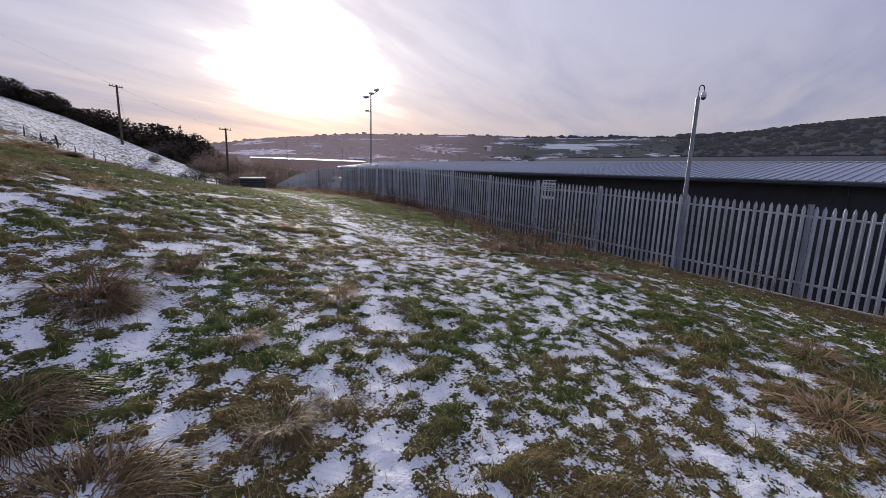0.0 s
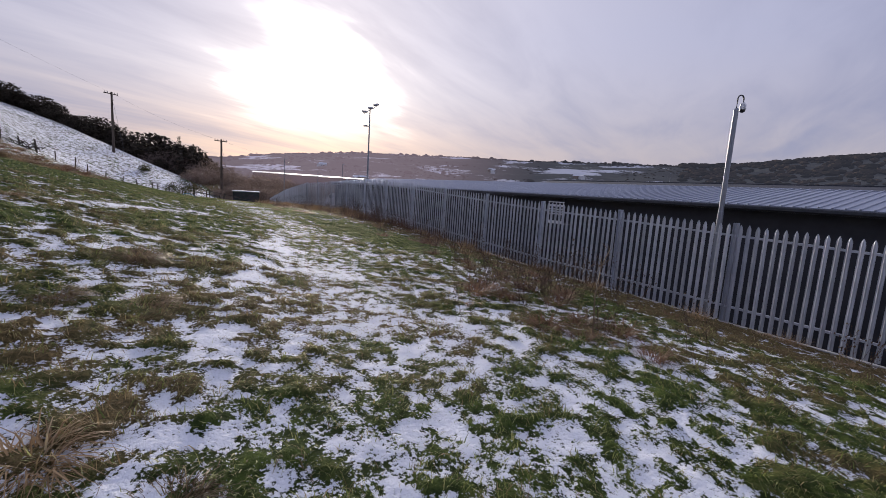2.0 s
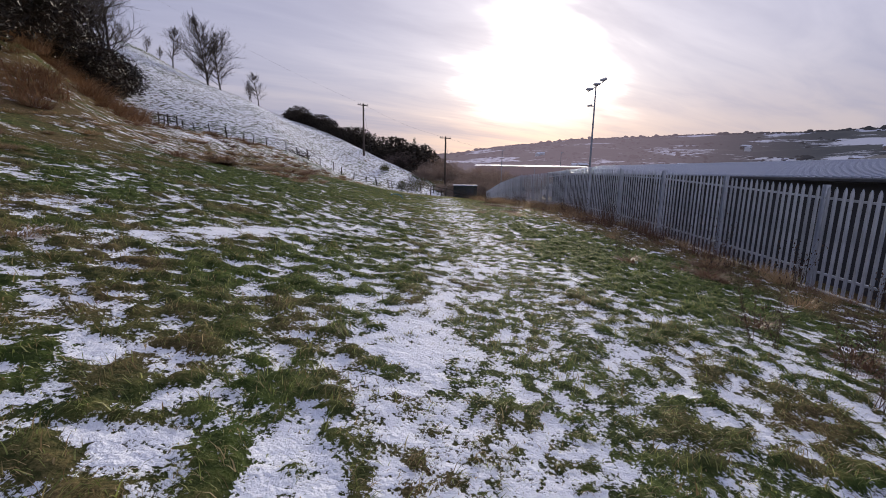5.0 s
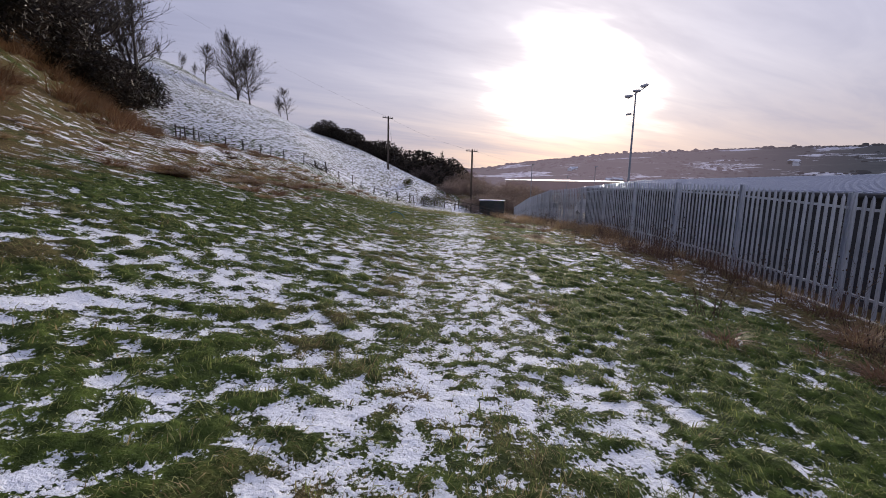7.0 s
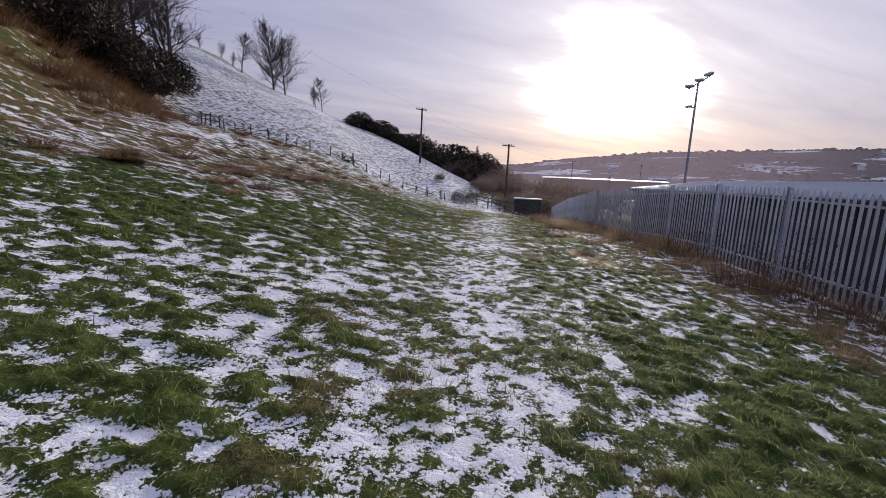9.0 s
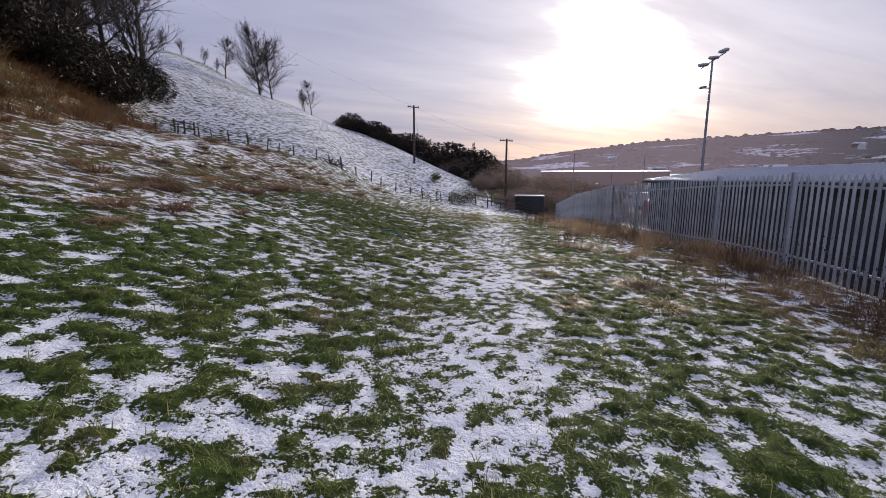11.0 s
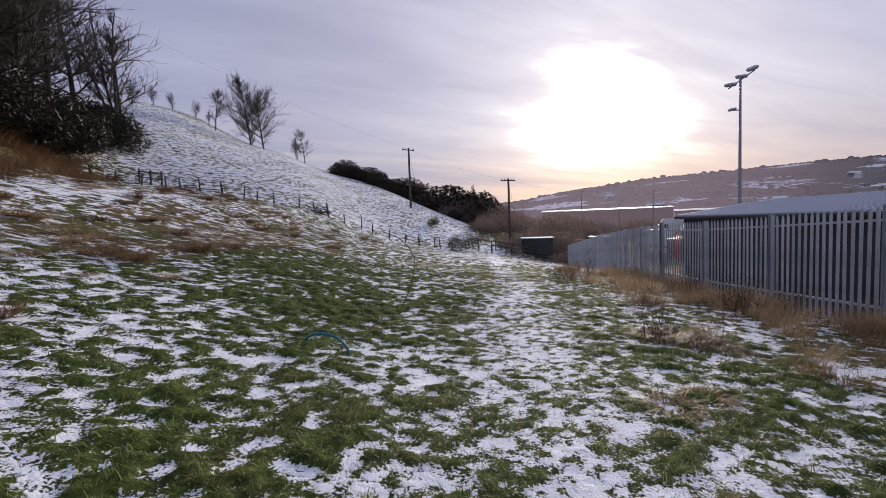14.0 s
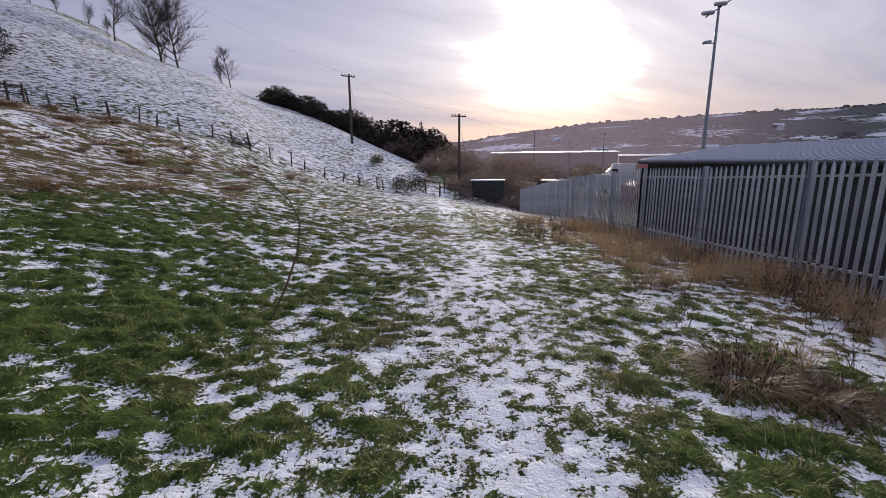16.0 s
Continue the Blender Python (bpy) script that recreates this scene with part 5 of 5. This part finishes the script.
def tuft(me, x, y, s, name, label, category, group, flat=1.0):
    ob = new(name, me)
    ob.matrix_basis = Matrix.Translation((x, y, ground_z(x, y) - 0.03)) @ pose(0, 0, 0, count.uniform(-6, 6), count.uniform(-6, 6), count.uniform(0, 360)) @ Matrix.Diagonal((s, s, s * flat, 1))
    return tagged(ob, label, category, group)


L_TUSS, L_TALL, L_WEED = "drooping tussock of dead straw-brown grass", "stand of tall dry bleached grass along the fence", "dead upright weed with dark stalks and seed heads"
for k, (x, y, s) in enumerate(((-12.95, -3.0, 0.95), (-12.6, -3.75, 0.95), (-11.8, -2.45, 0.62), (-10.42, 1.32, 0.58), (-10.9, 0.1, 0.6), (-12.65, -1.75, 0.8), (-12.1, -1.0, 0.65), (-11.75, -3.55, 0.55), (-11.35, -3.4, 0.5), (-10.25, -2.2, 0.45), (-8.2, -5.2, 0.5), (-14.5, 15.3, 1.3), (-14.4, 19.6, 1.6), (-14.9, 20.2, 1.5), (-15.5, 16.5, 1.4), (-4.4, 20.6, 1.1), (-3.9, 20.2, 1.1), (-4.5, 16.0, 0.9))):
    tuft(HERO[(k + 1) % 2], x, y, s, "tussock", "dense matted mound of dead brown grass", "grass tussock", "grass tussocks")
for x, y, s in ( (-12.3, 1.1, 1.1), (-12.0, -0.9, 0.8), (-12.7, -1.5, 1.2), (-10.8, -1.9, 0.6), (-8.2, -5.2, 1.1), (-7.3, -5.2, 1.2),
                (-10.7, -1.8, 0.7), (-10.4, 1.4, 0.8), (-6.4, -1.3, 0.8), (-8.4, -3.8, 0.8), (-6.7, -4.7, 1.0), (-7.0, 0.2, 0.8), (-10.3, 0.0, 0.6)):
    tuft(TUFTS[count.randint(0, 2)], x, y, s, "tussock", L_TUSS, "grass tussock", "grass tussocks")
for x, y, s in ((-17.3, 23.8, 2.0), (-14.5, 15.3, 1.5), (-14.9, 19.9, 1.6), (-14.1, 19.4, 1.5), (-15.5, 14.5, 1.6), (-15.5, 16.5, 1.6), (-14.4, 18.5, 1.7), (-15.4, 14.2, 1.3), (-16.0, 19.6, 1.8), (-13.4, 22.1, 1.3), (-15.4, 23.6, 1.6), (-12.7, 32.2, 1.5),
                (-12.3, 21.3, 1.0), (-13.9, 22.2, 1.2), (-15.2, 22.7, 1.5), (-14.4, 21.0, 1.2), (-13.0, 20.5, 0.9), (-4.4, 7.8, 0.9), (-2.2, 8.5, 1.2), (-4.6, 16.0, 0.9), (-5.9, 14.6, 0.8), (-4.6, 14.9, 1.1), (-5.5, 18.0, 1.0), (-5.1, 18.2, 0.9), (-4.4, 20.6, 1.2), (-4.1, 20.3, 1.1), (-3.9, 20.9, 1.0)):
    tuft(TUFTS[count.randint(0, 2)], x, y, s, "tussock", L_TUSS, "grass tussock", "grass tussocks", 0.9)
for k in range(300):
    x, y = count.uniform(-26, -11.5), count.uniform(0, 47)
    s = count.uniform(0.6, 1.35) * (1 + 0.015 * y)
    if dryness(np.array([x]), np.array([y]))[0] > 0.40:
        tuft(TUFTS[count.randint(0, 2)], x, y, s, "tussock", L_TUSS, "grass tussock", "grass tussocks", 0.8)
# bracken on the bank
for k in range(295):
    y = count.uniform(14, 47)
    x = -21.5 - 0.5 * (y - 25) - count.uniform(1, 13) - (2 if y < 22 else 0)
    tuft(TALL[1] if k % 3 else TUFTS[2], x, y, count.uniform(1.6, 2.9), "bracken_clump", "russet dead bracken clump on the bank", "bracken", "bracken")
# the strip along the fence
for k in range(190):
    y = count.uniform(-5.5, 34)
    x = float(fence_x(y)) - 0.25 - abs(count.gauss(0, 0.95))
    if y < 3 and count.random() < 0.45:
        continue
    tuft(TALL[0 if count.random() < 0.75 else 1] if count.random() < 0.7 else TUFTS[count.randint(0, 2)], x, y, count.uniform(0.5, 0.95) * (0.75 if y < 16 else 1.05), "dry_grass", L_TALL, "dry grass", "fence-side grass")
for k in range(120):
    y = count.uniform(18.5, 33)
    x = float(fence_x(y)) - 0.4 - 3.2 * count.random() ** 1.6 + 0.02 * (y - 25)
    tuft(TALL[0 if count.random() < 0.8 else 1], x, y, count.uniform(0.55, 0.98), "dry_grass", L_TALL, "dry grass", "fence-side grass")
for k in range(40):
    y = count.uniform(-4, 33)
    x = float(fence_x(y)) - 0.35 - abs(count.gauss(0, 1.2))
    tuft(WEEDS[count.randint(0, 3)], x, y, count.uniform(0.6, 1.1), "weed", L_WEED, "weed", "dead weeds")
for cx, cy, n, sp in ((-6.2, -1.1, 4, 0.8), (-4.3, 1.0, 6, 1.5), (-5.0, 0.6, 5, 1.4), (-6.2, 0.6, 3, 0.6), (-4.7, 2.9, 7, 0.9), (-3.0, 3.0, 6, 1.7), (-3.7, 8.9, 2, 0.3), (-1.6, 12.4, 4, 0.9), (-3.2, 16.6, 2, 0.9), (-4.3, 16.2, 1, 0.2), (-4.0, 20.5, 4, 0.7), (-3.9, 27.5, 9, 1.0), (-2.0, 23.0, 4, 1.0)):
    for k in range(n):
        x, y = count.gauss(cx, sp * 0.6), count.gauss(cy, sp * 0.6)
        tuft(WEEDS[count.randint(0, 3)], min(x, -0.3), y, count.uniform(0.5, 0.9), "weed", L_WEED, "weed", "dead weeds")
for cx, cy, n, sp in ((-6.2, -1.0, 6, 0.7), (-4.6, 0.9, 9, 1.0), (-6.3, 0.7, 4, 0.5), (-3.0, 3.0, 8, 1.0), (-4.8, 2.9, 6, 0.9), (-2.6, 7.5, 6, 1.0)):
    for k in range(n):
        tuft(TUFTS[2], count.gauss(cx, sp * 0.6), count.gauss(cy, sp * 0.6), count.uniform(0.6, 1.0), "tussock", L_TUSS, "grass tussock", "grass tussocks")


# russet stalks along the foot of the fence
RUSSET = [blades_mesh("russet_weed", 62, 0.70, 0.0035, 0.45, 0.26, M_rust, 14, 3, 1.3), blades_mesh("russet_weed", 70, 0.5, 0.0035, 0.8, 0.30, M_rust, 15, 3, 1.2)]
for k in range(75):
    y = count.choice((9.5, 12.8, 14.2, 15.6, 17.5, 19.0, 22.0)) + count.gauss(0, 0.6)
    x = -0.30 - (0.7 + 1.3 * math.exp(-((y - 15) / 4.0) ** 2)) * count.random() ** 1.2
    tuft(RUSSET[k % 2], x, y, count.uniform(0.45, 1.15), "russet_weed", "stand of dark russet dead weeds at the fence foot", "weed", "russet weeds")


# ---- grass ----
def make_grass(total, seed, sway, thick, reach):
    """Blades on the humps; sway: how far from the path they spread, thick: the width, reach: the length."""
    rng = np.random.default_rng(seed)
    n = int(total * 2.6)
    y = rng.uniform(-6.3, 33, n)
    x = track_x(y) + rng.normal(0, 1, n) * sway
    keep = (x < -0.12) & (x > -18)
    x, y = x[keep], y[keep]
    z, s, w = surface(x, y)
    trod = np.exp(-((x - track_x(y)) / 0.7) ** 2)
    keep = rng.random(len(x)) < 0.10 * trod + np.where(s < -0.02, 1.0, np.where(s < 0.10, 0.35, 0.06))
    x, y, z, s = (v[keep][:total] for v in (x, y, z, s))
    n = len(x)
    dry = dryness(x, y)
    length = rng.uniform(0.5, 1.15, n) * reach * (1 + 0.5 * dry) * np.where(s < 0.0, 1.0, 0.7) * (1 + 0.8 * np.clip(-s, 0, 0.4))
    flow = fbm(x / 0.6, y / 0.6, 61, 2) * math.tau * 2
    a = flow + rng.normal(0, 0.8, n)
    lean = rng.uniform(0.8, 2.3, n)
    out = np.stack([np.cos(a), np.sin(a), np.zeros(n)], 1)
    side = np.stack([-np.sin(a), np.cos(a), np.zeros(n)], 1) * (thick * rng.uniform(0.7, 1.3, n))[:, None]
    p0 = np.stack([x, y, z - 0.012], 1)
    up = np.array([0, 0, 1.0])
    p1 = p0 + (out * np.sin(lean * 0.55)[:, None] + up * np.cos(lean * 0.55)[:, None]) * (length * 0.55)[:, None]
    p2 = p1 + (out * np.sin(lean * 1.15)[:, None] + up * np.cos(lean * 1.15)[:, None]) * (length * 0.55)[:, None]
    co = np.stack([p0 - side, p0 + side, p1 + side * 0.8, p1 - side * 0.8, p2], 1).reshape(-1, 3)
    b = np.arange(n, dtype=np.int32) * 5
    loops = np.stack([b, b + 1, b + 2, b + 3, b + 3, b + 2, b + 4], 1).ravel()
    me = bpy.data.meshes.new("grass")
    me.vertices.add(len(co))
    me.vertices.foreach_set("co", co.astype(np.float32).ravel())
    me.loops.add(len(loops))
    me.loops.foreach_set("vertex_index", loops.astype(np.int32))
    me.polygons.add(2 * n)
    start = np.stack([np.arange(n) * 7, np.arange(n) * 7 + 4], 1).ravel()
    me.polygons.foreach_set("loop_start", start.astype(np.int32))
    me.polygons.foreach_set("loop_total", np.tile([4, 3], n).astype(np.int32))
    me.update(calc_edges=True)
    me.attributes.new("dry", "FLOAT", "POINT").data.foreach_set("value", np.repeat(dry, 5).astype(np.float32))
    me.materials.append(M_blade)
    tagged(new("grass", me), "short winter grass blades, green and straw, poking through snow", "grass", kind="stuff")


make_grass(330000, 17, 2.3, 0.0015, 0.058)
make_grass(150000, 18, 5.0, 0.0030, 0.062)
